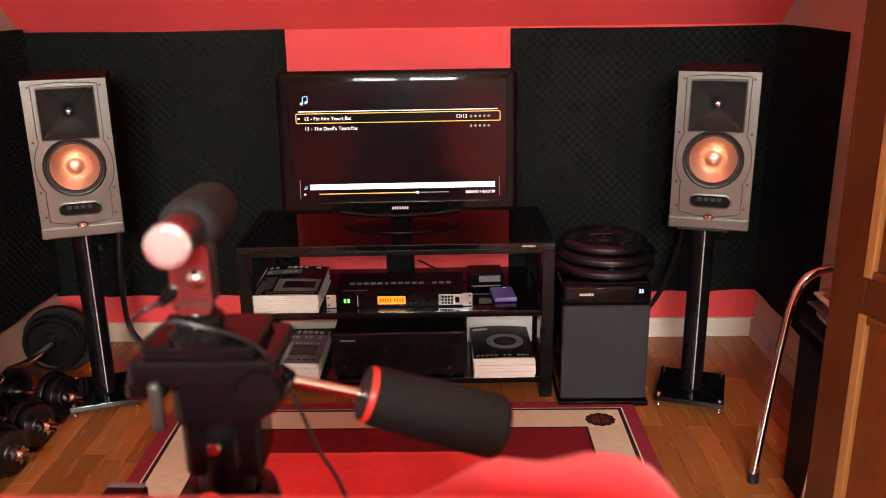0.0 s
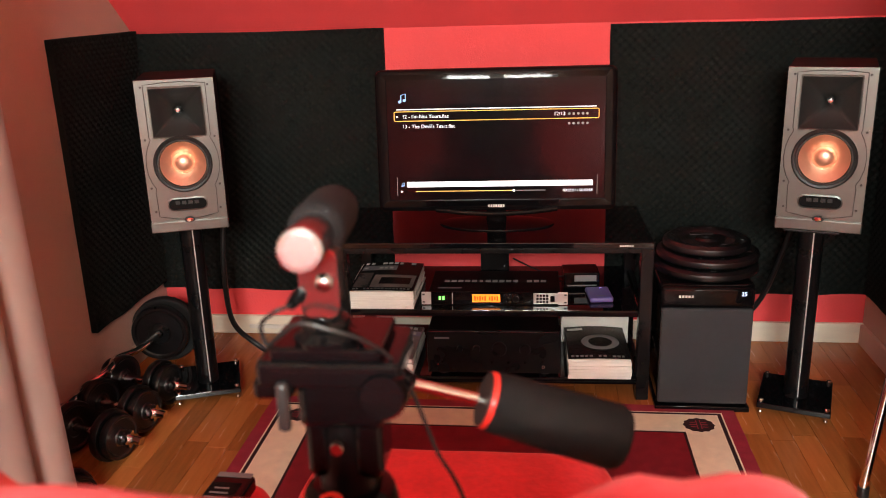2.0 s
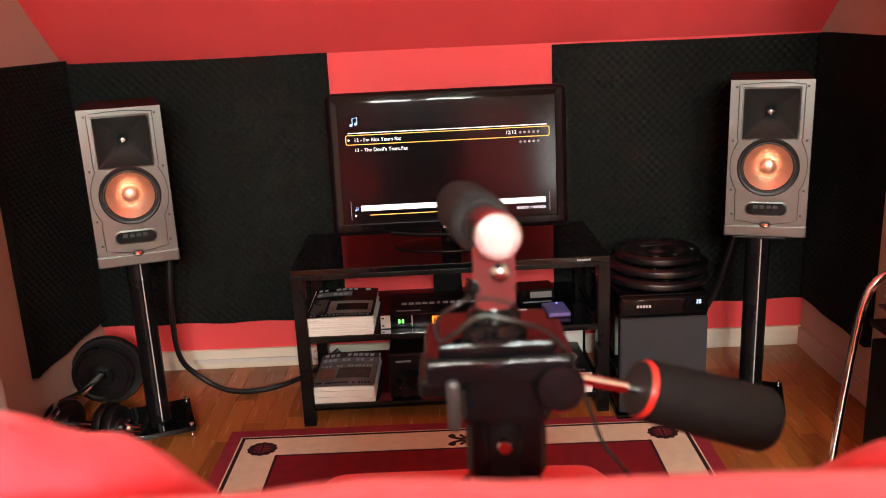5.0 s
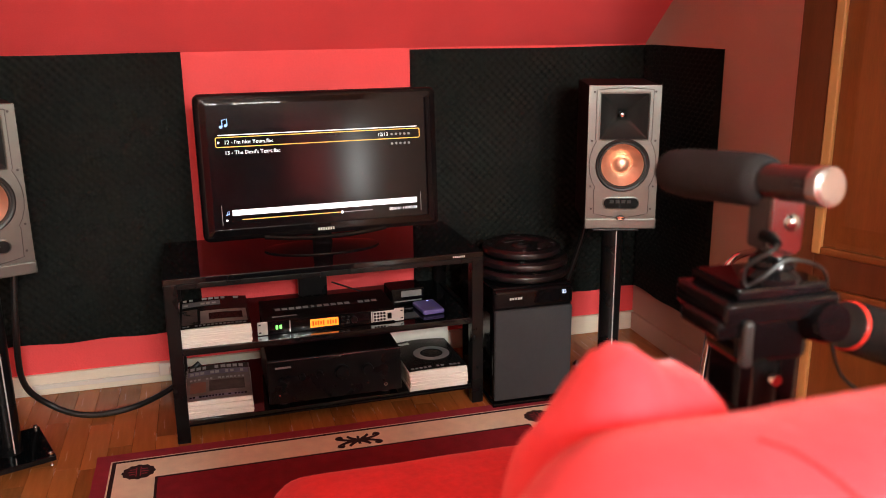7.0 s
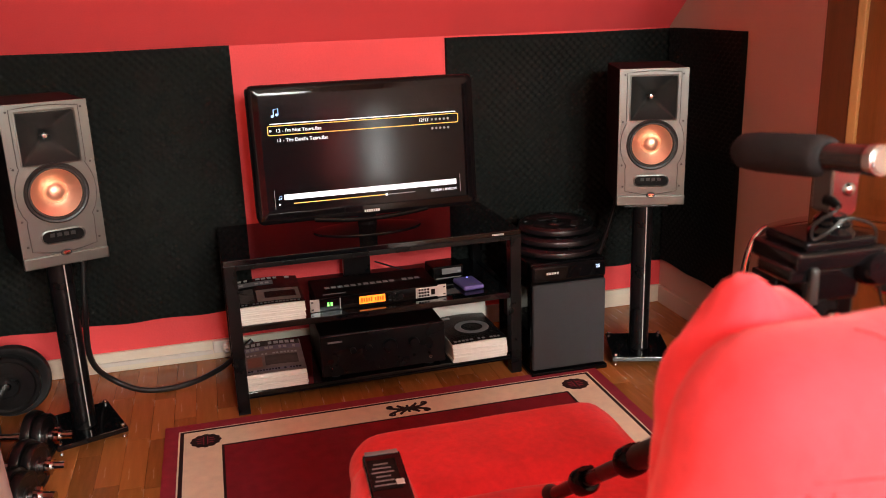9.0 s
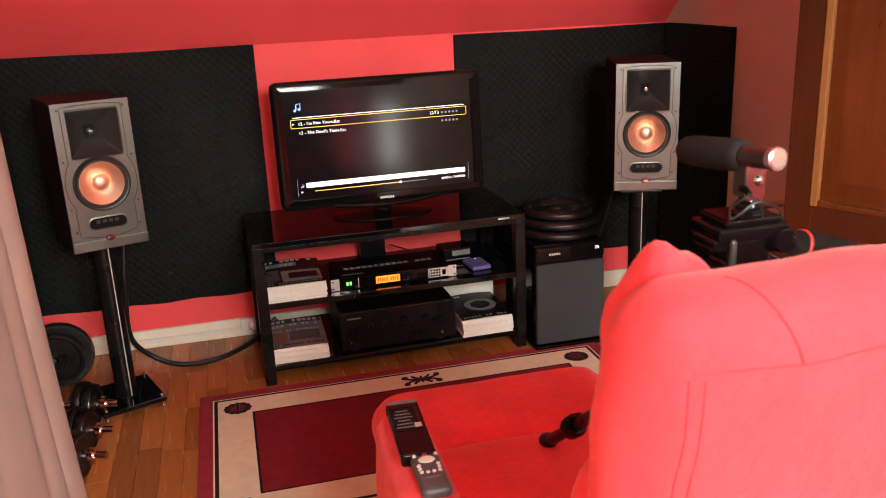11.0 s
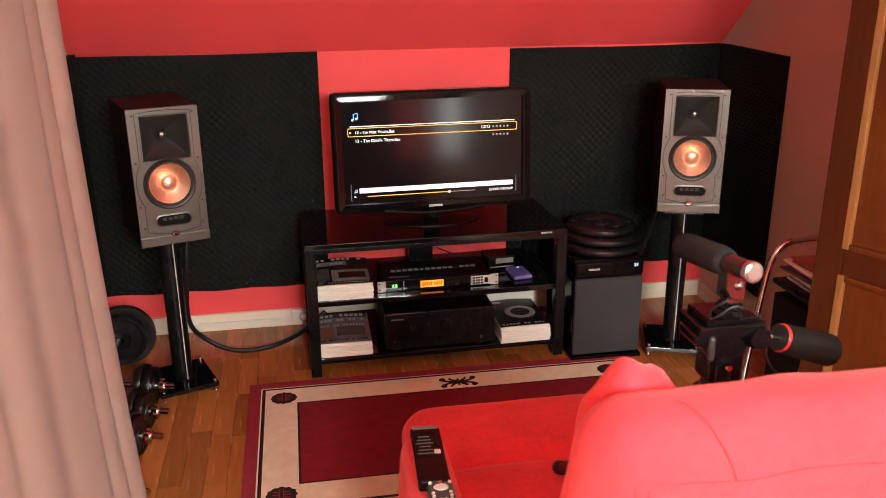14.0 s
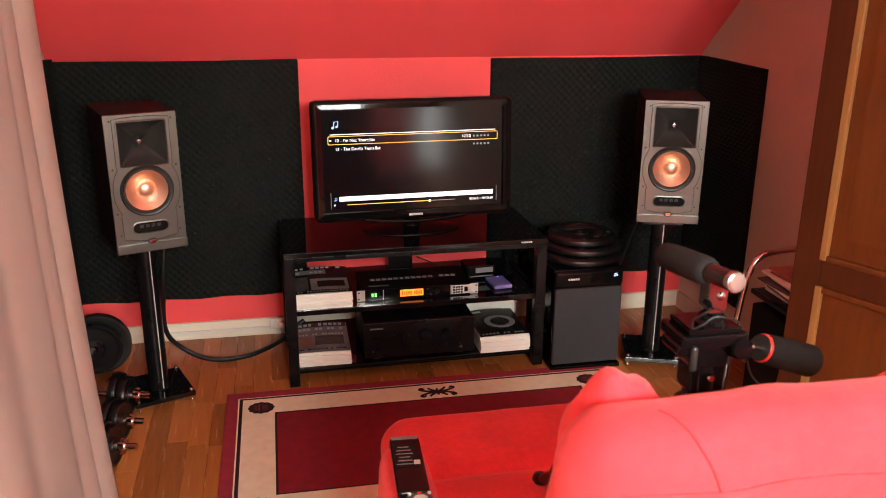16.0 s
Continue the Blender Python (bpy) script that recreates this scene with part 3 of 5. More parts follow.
    part("cone", Lt([(0.0700, 0.0), (0.060, -0.007), (0.050, -0.014), (0.040, -0.0205), (0.034, -0.0235), (0.0325, -0.0225), (0.031, -0.018), (0.026, -0.0115), (0.018, -0.0065), (0.009, -0.0038), (0, -0.003)], 56, mw), COPPER, w, "copper cone with dust cap")
    # port slot with vanes
    pz = 0.086
    bm = bmesh.new()
    o = rounded_rect(0.122, 0.042, 0.0205, 6)
    i = rounded_rect(0.114, 0.034, 0.0165, 6)
    va = [bm.verts.new((x, -0.0045, pz + z)) for x, z in o]
    vb = [bm.verts.new((x, -0.006, pz + z)) for x, z in i]
    vc = [bm.verts.new((x, -0.0026, pz + z)) for x, z in i]
    vd = [bm.verts.new((x, -0.002, pz + z)) for x, z in o]
    for a, b in ((vd, va), (va, vb), (vb, vc)):
        for k in range(len(a)):
            bm.faces.new((a[k], a[(k + 1) % len(a)], b[(k + 1) % len(b)], b[k]))
    part("port_rim", bm, GREY_BAFFLE, s)
    bm = bmesh.new()
    prism(bm, i, -0.0035, -0.0021, 0, pz)
    port = part("port", bm, MATT_BLACK, s, "dark slotted port")
    for k in range(4):
        part("vane", B((-0.03 + 0.019 * k, -0.0042, pz + 0.005), (0.013, 0.0012, 0.011), 0.0005), RUBBER, port)
    # badge and screws
    bd = part("badge", Lt([(0, 0.004), (0.0135, 0.003), (0.016, 0)], 24, T((0, -0.008, 0.036)) @ Matrix.Diagonal((1, 1, 0.62, 1)) @ RX), GREY_DARK, s)
    part("badge_plate", Lt([(0, 0.002), (0.010, 0.0015), (0.012, 0)], 24, T((0, -0.0115, 0.036)) @ Matrix.Diagonal((1, 1, 0.55, 1)) @ RX), CHROME, bd, "bright oval plate")
    for x, z in ((0.098, 0.452), (0.103, 0.293), (0.103, 0.142), (0.098, 0.066)):
        for sx in (-1, 1):
            part("screw", Lt([(0, 0.002), (0.0028, 0.0018), (0.0036, 0)], 10, T((sx * x, -0.002, z)) @ RX), GREY_DARK, s)
    return s


def speaker_stand(m, height, label):
    """Origin on the floor below the pole; the front towards -y."""
    s = thing("speaker_stand", m, label, "speaker stand", "pair of speaker stands")
    part("base_plate", B((0, 0, 0.036), (0.215, 0.235, 0.018), 0.002), BLACK_GLASS, s, "gloss black base plate")
    part("pole", Lt([(0.036, 0.045), (0.036, height - 0.006)], 28, T((0, -0.016, 0))), SATIN_BLACK, s)
    part("trim_strip", B((0.008, -0.0515, (0.045 + height) / 2), (0.004, 0.004, height - 0.06), 0.001), SILVER, s, "thin bright trim strip")
    part("top_plate", B((0, 0, height - 0.003), (0.15, 0.17, 0.006), 0.001), SATIN_BLACK, s)
    for sx in (-1, 1):
        for sy in (-1, 1):
            f = part("spike", Lt([(0, 0.0), (0.004, 0.004), (0.006, 0.010), (0.0045, 0.013), (0.0035, 0.016), (0.0035, 0.0445), (0.0035, 0.045), (0.008, 0.0455), (0.008, 0.052), (0.005, 0.056), (0, 0.0565)], 14, T((sx * 0.095, sy * 0.105, 0))), CHROME, s)
    return s


SP_L, SP_R = 19.5, -18.3
loudspeaker(T((-0.953, 2.757, 0.612)) @ Rz(SP_L), "grey fronted bookshelf loudspeaker with copper woofer on a stand")
loudspeaker(T((0.960, 2.782, 0.607)) @ Rz(SP_R), "grey fronted bookshelf loudspeaker with copper woofer on a stand")
speaker_stand(T((-1.002, 2.862, 0)) @ Rz(20.5), 0.612, "black pole speaker stand with glossy base on spikes")
speaker_stand(T((0.968, 2.852, 0)) @ Rz(-18.5), 0.607, "black pole speaker stand with glossy base on spikes")


# ---------------------------------------------------------------- television and rack
RACK_YAW = 1.2
RACK_M = T((-0.005, 2.848, 0)) @ Rz(RACK_YAW)     # middle of the front edge, on the floor
RW, RD, RT = 1.02, 0.47, 0.543


def rack():
    r = thing("media_rack", RACK_M, "black three-tier media rack with gloss glass top", "media rack")
    part("top_panel", B((0, RD / 2, RT - 0.009), (RW, RD, 0.018), 0.002), BLACK_GLASS, r, "gloss black top panel")
    part("front_rail", B((0, 0.012, RT - 0.027), (RW - 0.08, 0.022, 0.016), 0.001), SATIN_BLACK, r)
    for z in (0.301, 0.062):
        part("shelf", B((0, RD / 2 + 0.003, z), (RW - 0.075, RD - 0.012, 0.022), 0.0015), BLACK_GLASS, r)
    for sx in (-1, 1):
        for y in (0.021, RD - 0.021):
            part("leg", B((sx * (RW / 2 - 0.020), y, (RT - 0.018) / 2), (0.040, 0.042, RT - 0.018), 0.002), SATIN_BLACK, r)
        part("side_panel", B((sx * (RW / 2 - 0.020), RD / 2, 0.301), (0.016, RD - 0.085, 0.022)), SATIN_BLACK, r)
        part("foot_rail", B((sx * (RW / 2 - 0.020), RD / 2, 0.062), (0.016, RD - 0.085, 0.022)), SATIN_BLACK, r)
    part("cable_column", B((-0.005, RD - 0.035, 0.418), (0.105, 0.035, 0.212), 0.004), SATIN_BLACK, r, "black rear cable column")
    for k in range(6):
        part("maker_mark", B((0.405 + 0.0075 * k, -0.0008, RT - 0.010), (0.005, 0.0012, 0.006)), INK_PALE, r, smooth=0)


rack()


def television():
    m = T((0.004, 3.000, 0.612)) @ Rz(2.2) @ Rx(-4)
    W, H = 0.780, 0.464
    tv = thing("television", m, "gloss black flat screen television showing a music playlist", "television")
    body = bmesh.new()
    prism(body, rounded_rect(W, H, 0.022, 6), 0.0, 0.05, 0, H / 2)
    part("back_shell", body, GLOSS_BLACK, tv)
    # bezel of four bevelled bars
    sx0, sx1, sz0, sz1 = -W / 2 + 0.036, W / 2 - 0.036, 0.036, H - 0.034
    bm = bmesh.new()
    o = rounded_rect(W, H, 0.022, 6)
    o2 = rounded_rect(W - 0.012, H - 0.012, 0.018, 6)
    i = rounded_rect(sx1 - sx0, sz1 - sz0, 0.003, 6)
    dz = (sz0 + sz1) / 2 - H / 2
    ra = [bm.verts.new((x, 0.006, H / 2 + z)) for x, z in o]
    steps = [ra]
    for f, yy in ((0.05, -0.002), (0.11, -0.0072), (0.18, -0.0094), (0.5, -0.0108), (1.0, -0.0126)):
        steps.append([bm.verts.new((a[0] * (1 - f) + b[0] * f, yy, H / 2 + a[1] * (1 - f) + (b[1] + dz) * f)) for a, b in zip(o, i)])
    rd = [bm.verts.new((x, 0.002, H / 2 + z + dz)) for x, z in i]
    steps.append(rd)
    for a, b in zip(steps, steps[1:]):
        for k in range(len(a)):
            bm.faces.new((a[k], a[(k + 1) % len(a)], b[(k + 1) % len(b)], b[k]))
    bz = part("bezel", bm, GLOSS_BLACK, tv, "gloss black rounded bezel", 50)
    chin = bmesh.new()
    tube(chin, curve_pts([(-0.20, -0.006, 0.004), (-0.1, -0.012, -0.006), (0, -0.014, -0.010), (0.1, -0.012, -0.006), (0.20, -0.006, 0.004)], 8), 0.008, 8)
    part("chin_bar", chin, GLOSS_BLACK, tv)
    scr = part("screen", B((0, 0.001, (sz0 + sz1) / 2), (sx1 - sx0, 0.004, sz1 - sz0)), SCREEN, tv, "dark screen with white playlist text", 0)
    y = -0.0016
    Ws, Hs = sx1 - sx0, sz1 - sz0
    def ux(f):
        return sx0 + f * Ws
    def uz(f):
        return sz1 - f * Hs
    def bar(name, f0, f1, g0, g1, mt, yy=y):
        return part(name, B(((ux(f0) + ux(f1)) / 2, yy, (uz(g0) + uz(g1)) / 2), (ux(f1) - ux(f0), 0.0008, uz(g0) - uz(g1))), mt, scr, smooth=0)
    bar("rule", 0.045, 0.958, 0.236, 0.243, UI_WHITE)
    bm = bmesh.new()
    ol = rounded_rect((0.969 - 0.034) * Ws, (0.334 - 0.257) * Hs, 0.005, 4)
    tube(bm, [(ux(0.5015) + x, y, uz(0.2955) + z) for x, z in ol + ol[:1]], 0.0013, 6, False)
    part("selection_frame", bm, UI_ORANGE, scr)
    bar("title_bar", 0.083, 0.945, 0.842, 0.888, UI_WHITE)
    bar("progress_line", 0.125, 0.578, 0.921, 0.927, UI_ORANGE)
    bar("remaining_line", 0.59, 0.728, 0.921, 0.927, UI_GREY)
    part("progress_knob", Lt([(0, 0.0006), (0.0042, 0.0004), (0.0048, 0)], 12, T((ux(0.582), y, uz(0.924))) @ RX), UI_WHITE, scr)
    for f, g0, g1 in ((0.037, 0.80, 0.96), (0.964, 0.80, 0.96)):
        bar("panel_edge", f, f + 0.002, g0, g1, UI_GREY)

    def txt(s, f, g, size, mt=UI_WHITE, align="LEFT"):
        words(s, size, mt, scr, T((ux(f), y, uz(g))) @ RX, "playlist_text", 0.0003, align)

    txt("12 - I'm Not Yours.flac", 0.070, 0.311, 0.0165)
    txt("13 - The Devil's Tears.flac", 0.070, 0.393, 0.0165)
    txt("12/13", 0.765, 0.309, 0.0165)
    txt("00:03:01 / 00:03:58", 0.945, 0.938, 0.0125, UI_WHITE, "RIGHT")
    for g in (0.297, 0.375):
        for k in range(5):
            part("rating_star", Lt([(0, 0.0005), (0.0042, 0.0004), (0.0048, 0)], 5, T((ux(0.835 + 0.0205 * k), y, uz(g))) @ RX), UI_GREY, scr)
    for f, g in ((0.046, 0.297), (0.058, 0.924)):
        part("play_mark", Lt([(0, 0.0005), (0.0045, 0.0004), (0.005, 0)], 3, T((ux(f), y, uz(g))) @ RX), UI_WHITE, scr)
    for cx, cz, q in ((ux(0.075), uz(0.150), 0.010), (ux(0.064), uz(0.868), 0.0045)):
        bm = bmesh.new()
        tube(bm, [(cx - 0.5 * q, y, cz - q), (cx - 0.5 * q, y, cz + 1.1 * q), (cx + q, y, cz + 1.5 * q), (cx + q, y, cz - 0.6 * q)], 0.18 * q, 6)
        for dx, dzz in ((-0.95, -1.0), (0.55, -0.6)):
            lathe(bm, [(0, 0.001), (0.45 * q, 0.0005), (0.5 * q, 0)], 10, T((cx + dx * q, y, cz + dzz * q)) @ RX)
        part("music_note_icon", bm, UI_BLUE, scr)
    for k in range(7):
        part("maker_mark", B((-0.024 + 0.008 * k, -0.0122, 0.017), (0.0055, 0.0012, 0.009)), INK_PALE, tv, smooth=0)
    # foot stands on the rack's top, upright
    inv = m.inverted()
    ft = bmesh.new()
    lathe(ft, [(0, 0.018), (0.06, 0.017), (0.14, 0.010), (0.185, 0.004), (0.188, 0.0), (0, 0.0)], 48, inv @ T((0.0, 3.085, RT + 0.0005)) @ Matrix.Diagonal((1.05, 0.55, 1, 1)))
    part("foot", ft, GLOSS_BLACK, tv, "oval gloss black foot")
    nk = bmesh.new()
    lathe(nk, [(0.032, 0.0), (0.030, 0.03), (0.030, 0.10), (0.05, 0.13)], 28, inv @ T((0.0, 3.075, RT + 0.012)) @ Matrix.Diagonal((1.1, 0.7, 1, 1)))
    part("neck", nk, GLOSS_BLACK, tv)


television()


def loose_pages(bm, w, d, h, n, seed, y_off=0.0, jitter=0.004):
    rnd = random.Random(seed)
    z = 0.0
    for k in range(n):
        t = h / n
        box(bm, (rnd.uniform(-jitter, jitter), d / 2 + rnd.uniform(-jitter, jitter) + y_off, z + t / 2), (w, d, t * 0.96), 0.0006, 1, m=Rz(rnd.uniform(-0.8, 0.8)))
        z += t


def magazines(m, w, d, h, n, seed, covers, label):
    s = thing("magazine_stack", m, label, "magazines", "magazine stacks")
    rnd = random.Random(seed)
    z = 0.0
    for k in range(n):
        t = h / n
        part("magazine", B((rnd.uniform(-0.003, 0.003), d / 2 + rnd.uniform(-0.003, 0.003), z + t / 2), (w, d, t * 0.95), 0.0007, 1, m=Rz(rnd.uniform(-0.7, 0.7))), PAPER, s, smooth=0)
        z += t
    # top cover, slightly bowed, with blocks of print
    bm = bmesh.new()
    nn = 10
    def sheet(x0, x1, y0, y1, lift):
        g = [[bm.verts.new((x0 + (x1 - x0) * i / nn, y0 + (y1 - y0) * j / nn, z + lift + 0.0015 + 0.006 * math.sin(math.pi * i / nn) * (0.4 + 0.6 * j / nn))) for j in range(nn + 1)] for i in range(nn + 1)]
        for i in range(nn):
            for j in range(nn):
                bm.faces.new((g[i][j], g[i + 1][j], g[i + 1][j + 1], g[i][j + 1]))
    sheet(-w / 2, w / 2, 0, d, 0)
    cov = part("cover", bm, covers[0], s)
    for mt, x0, x1, y0, y1, lift in covers[1]:
        bm = bmesh.new()
        sheet(-w / 2 + w * x0, -w / 2 + w * x1, d * y0, d * y1, lift)
        # follow the bow of the cover underneath
        for v in bm.verts:
            u = min(max((v.co.x + w / 2) / w, 0), 1)
            v.co.z = z + 0.0015 + lift + 0.006 * math.sin(math.pi * u) * (0.4 + 0.6 * v.co.y / d)
        part("print_block", bm, mt, cov)
    return s


Z_MID, Z_LOW = 0.3125, 0.0735


def letters(ink, y0, y1, n, x0=0.05, x1=0.93, seed=1):
    """A row of n letter-sized bars across a cover."""
    rnd = random.Random(seed)
    step = (x1 - x0) / n
    return [(ink, x0 + step * k, x0 + step * (k + rnd.uniform(0.55, 0.8)), y0, y1, 0.0016) for k in range(n) if rnd.random() > 0.12]


magazines(T((-0.372, 2.853, Z_MID)) @ Rz(0.5), 0.218, 0.29, 0.062, 9, 3,
          (COVER_C, [(INK_GREY, 0.04, 0.60, 0.70, 0.86, 0.0010), (COVER_B, 0.30, 0.96, 0.10, 0.52, 0.0012), (COVER_C, 0.42, 0.90, 0.20, 0.42, 0.0022), (COVER_A, 0.04, 0.26, 0.10, 0.60, 0.0012)] + letters(INK_PALE, 0.74, 0.80, 6, 0.06, 0.56, 2) + letters(INK_PALE, 0.90, 0.97, 9, 0.05, 0.9, 4) + letters(INK_GREY, 0.03, 0.07, 16, 0.05, 0.95, 6)),
          "thick stack of hi-fi magazines, white page edges forward")
magazines(T((-0.378, 2.853, Z_LOW)) @ Rz(-0.5), 0.206, 0.28, 0.058, 8, 5,
          (COVER_B, [(COVER_E, 0.02, 0.98, 0.69, 0.83, 0.0012), (COVER_A, 0.35, 0.9, 0.22, 0.52, 0.0012), (COVER_D, 0.06, 0.3, 0.2, 0.5, 0.0012), (COVER_E, 0.05, 0.9, 0.05, 0.12, 0.0012), (COVER_A, 0.02, 0.98, 0.84, 0.99, 0.0010)] + letters(INK_PALE, 0.87, 0.96, 9, seed=3) + letters(INK_PALE, 0.72, 0.80, 11, seed=5) + letters(INK_PALE, 0.55, 0.60, 14, seed=7) + letters(COVER_C, 0.065, 0.105, 18, seed=8)),
          "stack of glossy magazines with printed covers on the low shelf")
magazines(T((0.345, 2.856, Z_LOW)) @ Rz(1.5), 0.205, 0.27, 0.070, 6, 9,
          (COVER_C, [(INK_PALE, 0.04, 0.30, 0.86, 0.93, 0.0012)] + letters(INK_GREY, 0.04, 0.09, 12, seed=11)),
          "stack of white booklets under a dark cover")

booklets = bpy.data.objects["magazine_stack.002"]
part("cover_ring", Lt([(0.040, 0.0775), (0.043, 0.0785), (0.060, 0.0785), (0.064, 0.0772)], 36, T((0.012, 0.13, 0))), INK_GREY, booklets, "grey ring printed on the cover")


def equaliser():
    m = T((-0.002, 2.905, Z_MID)) @ Rz(1.0)
    e = thing("rack_equaliser", m, "one-unit black and silver equaliser with amber display", "audio unit")
    part("chassis", B((0, 0.115, 0.0225), (0.435, 0.22, 0.041), 0.001), MATT_BLACK, e)
    part("faceplate", B((0, 0.0, 0.0235), (0.483, 0.004, 0.044), 0.0008), GLOSS_BLACK, e)
    for sx in (-1, 1):
        ear = part("rack_ear", B((sx * 0.2255, -0.0025, 0.0235), (0.032, 0.003, 0.044), 0.0006), SILVER, e, "silver rack ear")
        for zz in (0.0105, 0.0365):
            part("screw_slot", B((sx * 0.234, -0.0042, zz), (0.008, 0.001, 0.005), 0.0004), GREY_DARK, ear)
    part("right_panel", B((0.173, -0.0025, 0.0235), (0.075, 0.003, 0.036), 0.0006), SILVER, e, "silver key panel")
    part("power_switch", B((0.192, -0.005, 0.0235), (0.014, 0.005, 0.020), 0.001), GLOSS_BLACK, e)
    for r in range(3):
        for c in range(4):
            part("key", B((0.143 + 0.0105 * c, -0.0045, 0.0125 + 0.011 * r), (0.0075, 0.003, 0.007), 0.0006), GLOSS_BLACK, e)
    d = part("display", B((-0.026, -0.0028, 0.024), (0.092, 0.003, 0.027), 0.0006), AMBER, e, "glowing amber display")
    for k in range(9):
        part("segment", B((-0.063 + 0.0085 * k + (0.006 if k > 4 else 0), -0.0046, 0.024), (0.005, 0.0006, 0.012 if k % 2 else 0.016)), AMBER_DK, d, smooth=0)
    for x in (-0.180, -0.168):
        part("led", B((x, -0.0028, 0.024), (0.007, 0.003, 0.013), 0.0005), GREEN, e)
    part("meter_window", B((-0.174, -0.0022, 0.024), (0.044, 0.002, 0.030), 0.0005), BLACK_GLASS, e)
    part("divider", B((-0.138, -0.0028, 0.0235), (0.003, 0.002, 0.038)), SILVER, e, smooth=0)
    part("divider", B((0.132, -0.0028, 0.0235), (0.004, 0.002, 0.038)), SILVER, e, smooth=0)
    part("dial", Lt([(0.011, 0), (0.011, 0.010), (0.010, 0.012), (0, 0.012)], 24, T((0.072, -0.002, 0.0235)) @ RX), SATIN_BLACK, e)
    for k in range(6):
        part("key", B((0.036 if k % 2 else 0.052, -0.004, 0.012 + 0.011 * (k // 2)), (0.010, 0.003, 0.006), 0.0006), SATIN_BLACK, e)
    # printed letters on the lid, as bars
    for k, ww in enumerate((1, 1, 1, 1, 1, 0.6, 1, 1, 1, 1, 1, 0, 1, 1, 1)):
        if ww:
            part("printed_mark", B((-0.165 + 0.0235 * k, 0.115, 0.0432), (0.017 * ww, 0.022, 0.0006)), INK_LID, e, smooth=0)
    part("printed_mark", B((-0.15, 0.045, 0.0432), (0.08, 0.010, 0.0006)), INK_GREY, e, smooth=0)


equaliser()


def amplifier():
    a = thing("amplifier", T((-0.004, 2.858, Z_LOW)) @ Rz(0.8), "large black stereo amplifier on the low shelf", "amplifier")
    part("chassis", B((0, 0.175, 0.090), (0.435, 0.33, 0.145), 0.003), MATT_BLACK, a)
    part("fascia", B((0, 0.003, 0.090), (0.440, 0.014, 0.150), 0.003), SATIN_BLACK, a)
    part("trim_line", B((0, -0.0045, 0.163), (0.436, 0.002, 0.0015)), STEEL, a, smooth=0)
    for x, r in ((0.02, 0.024), (0.105, 0.018), (-0.055, 0.012), (-0.11, 0.010)):
        part("knob", Lt([(r, 0), (r, 0.014), (r * 0.92, 0.018), (0, 0.018)], 28, T((x, -0.004, 0.105)) @ RX), SATIN_BLACK, a)
    for k in range(7):
        part("button", Lt([(0.004, 0), (0.004, 0.005), (0, 0.006)], 12, T((-0.17 + 0.055 * k, -0.004, 0.055)) @ RX), GLOSS_BLACK, a)
    part("power_led", B((-0.185, -0.0045, 0.045), (0.003, 0.002, 0.003)), RED_PLASTIC, a)
    part("headphone_socket", Lt([(0.006, 0), (0.006, 0.003), (0.003, 0.003), (0.003, 0)], 14, T((0.165, -0.004, 0.040)) @ RX), STEEL, a)
    part("name_print", B((-0.17, -0.0045, 0.14), (0.05, 0.001, 0.006)), INK_GREY, a, smooth=0)
    for sx in (-1, 1):
        for y in (0.04, 0.30):
            part("foot", Lt([(0, 0), (0.018, 0), (0.018, 0.016), (0, 0.016)], 16, T((sx * 0.17, y, 0.0005))), RUBBER, a)


amplifier()
# a slim white box lying behind the booklets
wb = thing("white_box", T((0.345, 3.16, Z_LOW)), "pale cardboard box at the back of the shelf", "box")
part("carton", B((0, 0.06, 0.075), (0.24, 0.12, 0.15), 0.002), WHITE_PAINT, wb)
part("lid_flap", B((0.07, -0.002, 0.13), (0.05, 0.004, 0.035), 0.001), CREAM, wb)

pd = thing("hard_drive", T((0.352, 2.935, Z_MID)) @ Rz(6), "purple portable drive with a blue light", "hard drive")
part("case", B((0, 0.055, 0.009), (0.078, 0.115, 0.017), 0.006, 3), PURPLE, pd)
part("light", B((0.012, 0.098, 0.0178), (0.006, 0.006, 0.001)), BLUE, pd)
part("label_plate", B((0, 0.02, 0.0176), (0.03, 0.005, 0.0006)), INK_GREY, pd, smooth=0)
mb = thing("media_player", T((0.292, 3.065, Z_MID)) @ Rz(4), "small black media player box with a grey window", "media player")
part("case", B((0, 0.05, 0.030), (0.122, 0.10, 0.058), 0.004), GLOSS_BLACK, mb)
part("window", B((0.012, -0.001, 0.040), (0.075, 0.002, 0.022), 0.0005), INK_GREY, mb)
part("stripe", B((0.0, -0.001, 0.014), (0.10, 0.002, 0.004)), INK_GREY, mb, smooth=0)

cb = thing("power_cable", T((0, 0, 0)), "thin black cable lying on the rack shelf", "cable")
part("cord", Tb(curve_pts([(0.05, 3.26, 0.36), (0.12, 3.20, 0.345), (0.20, 3.17, 0.325), (0.26, 3.20, 0.317)]), 0.003, 8), CABLE, cb)


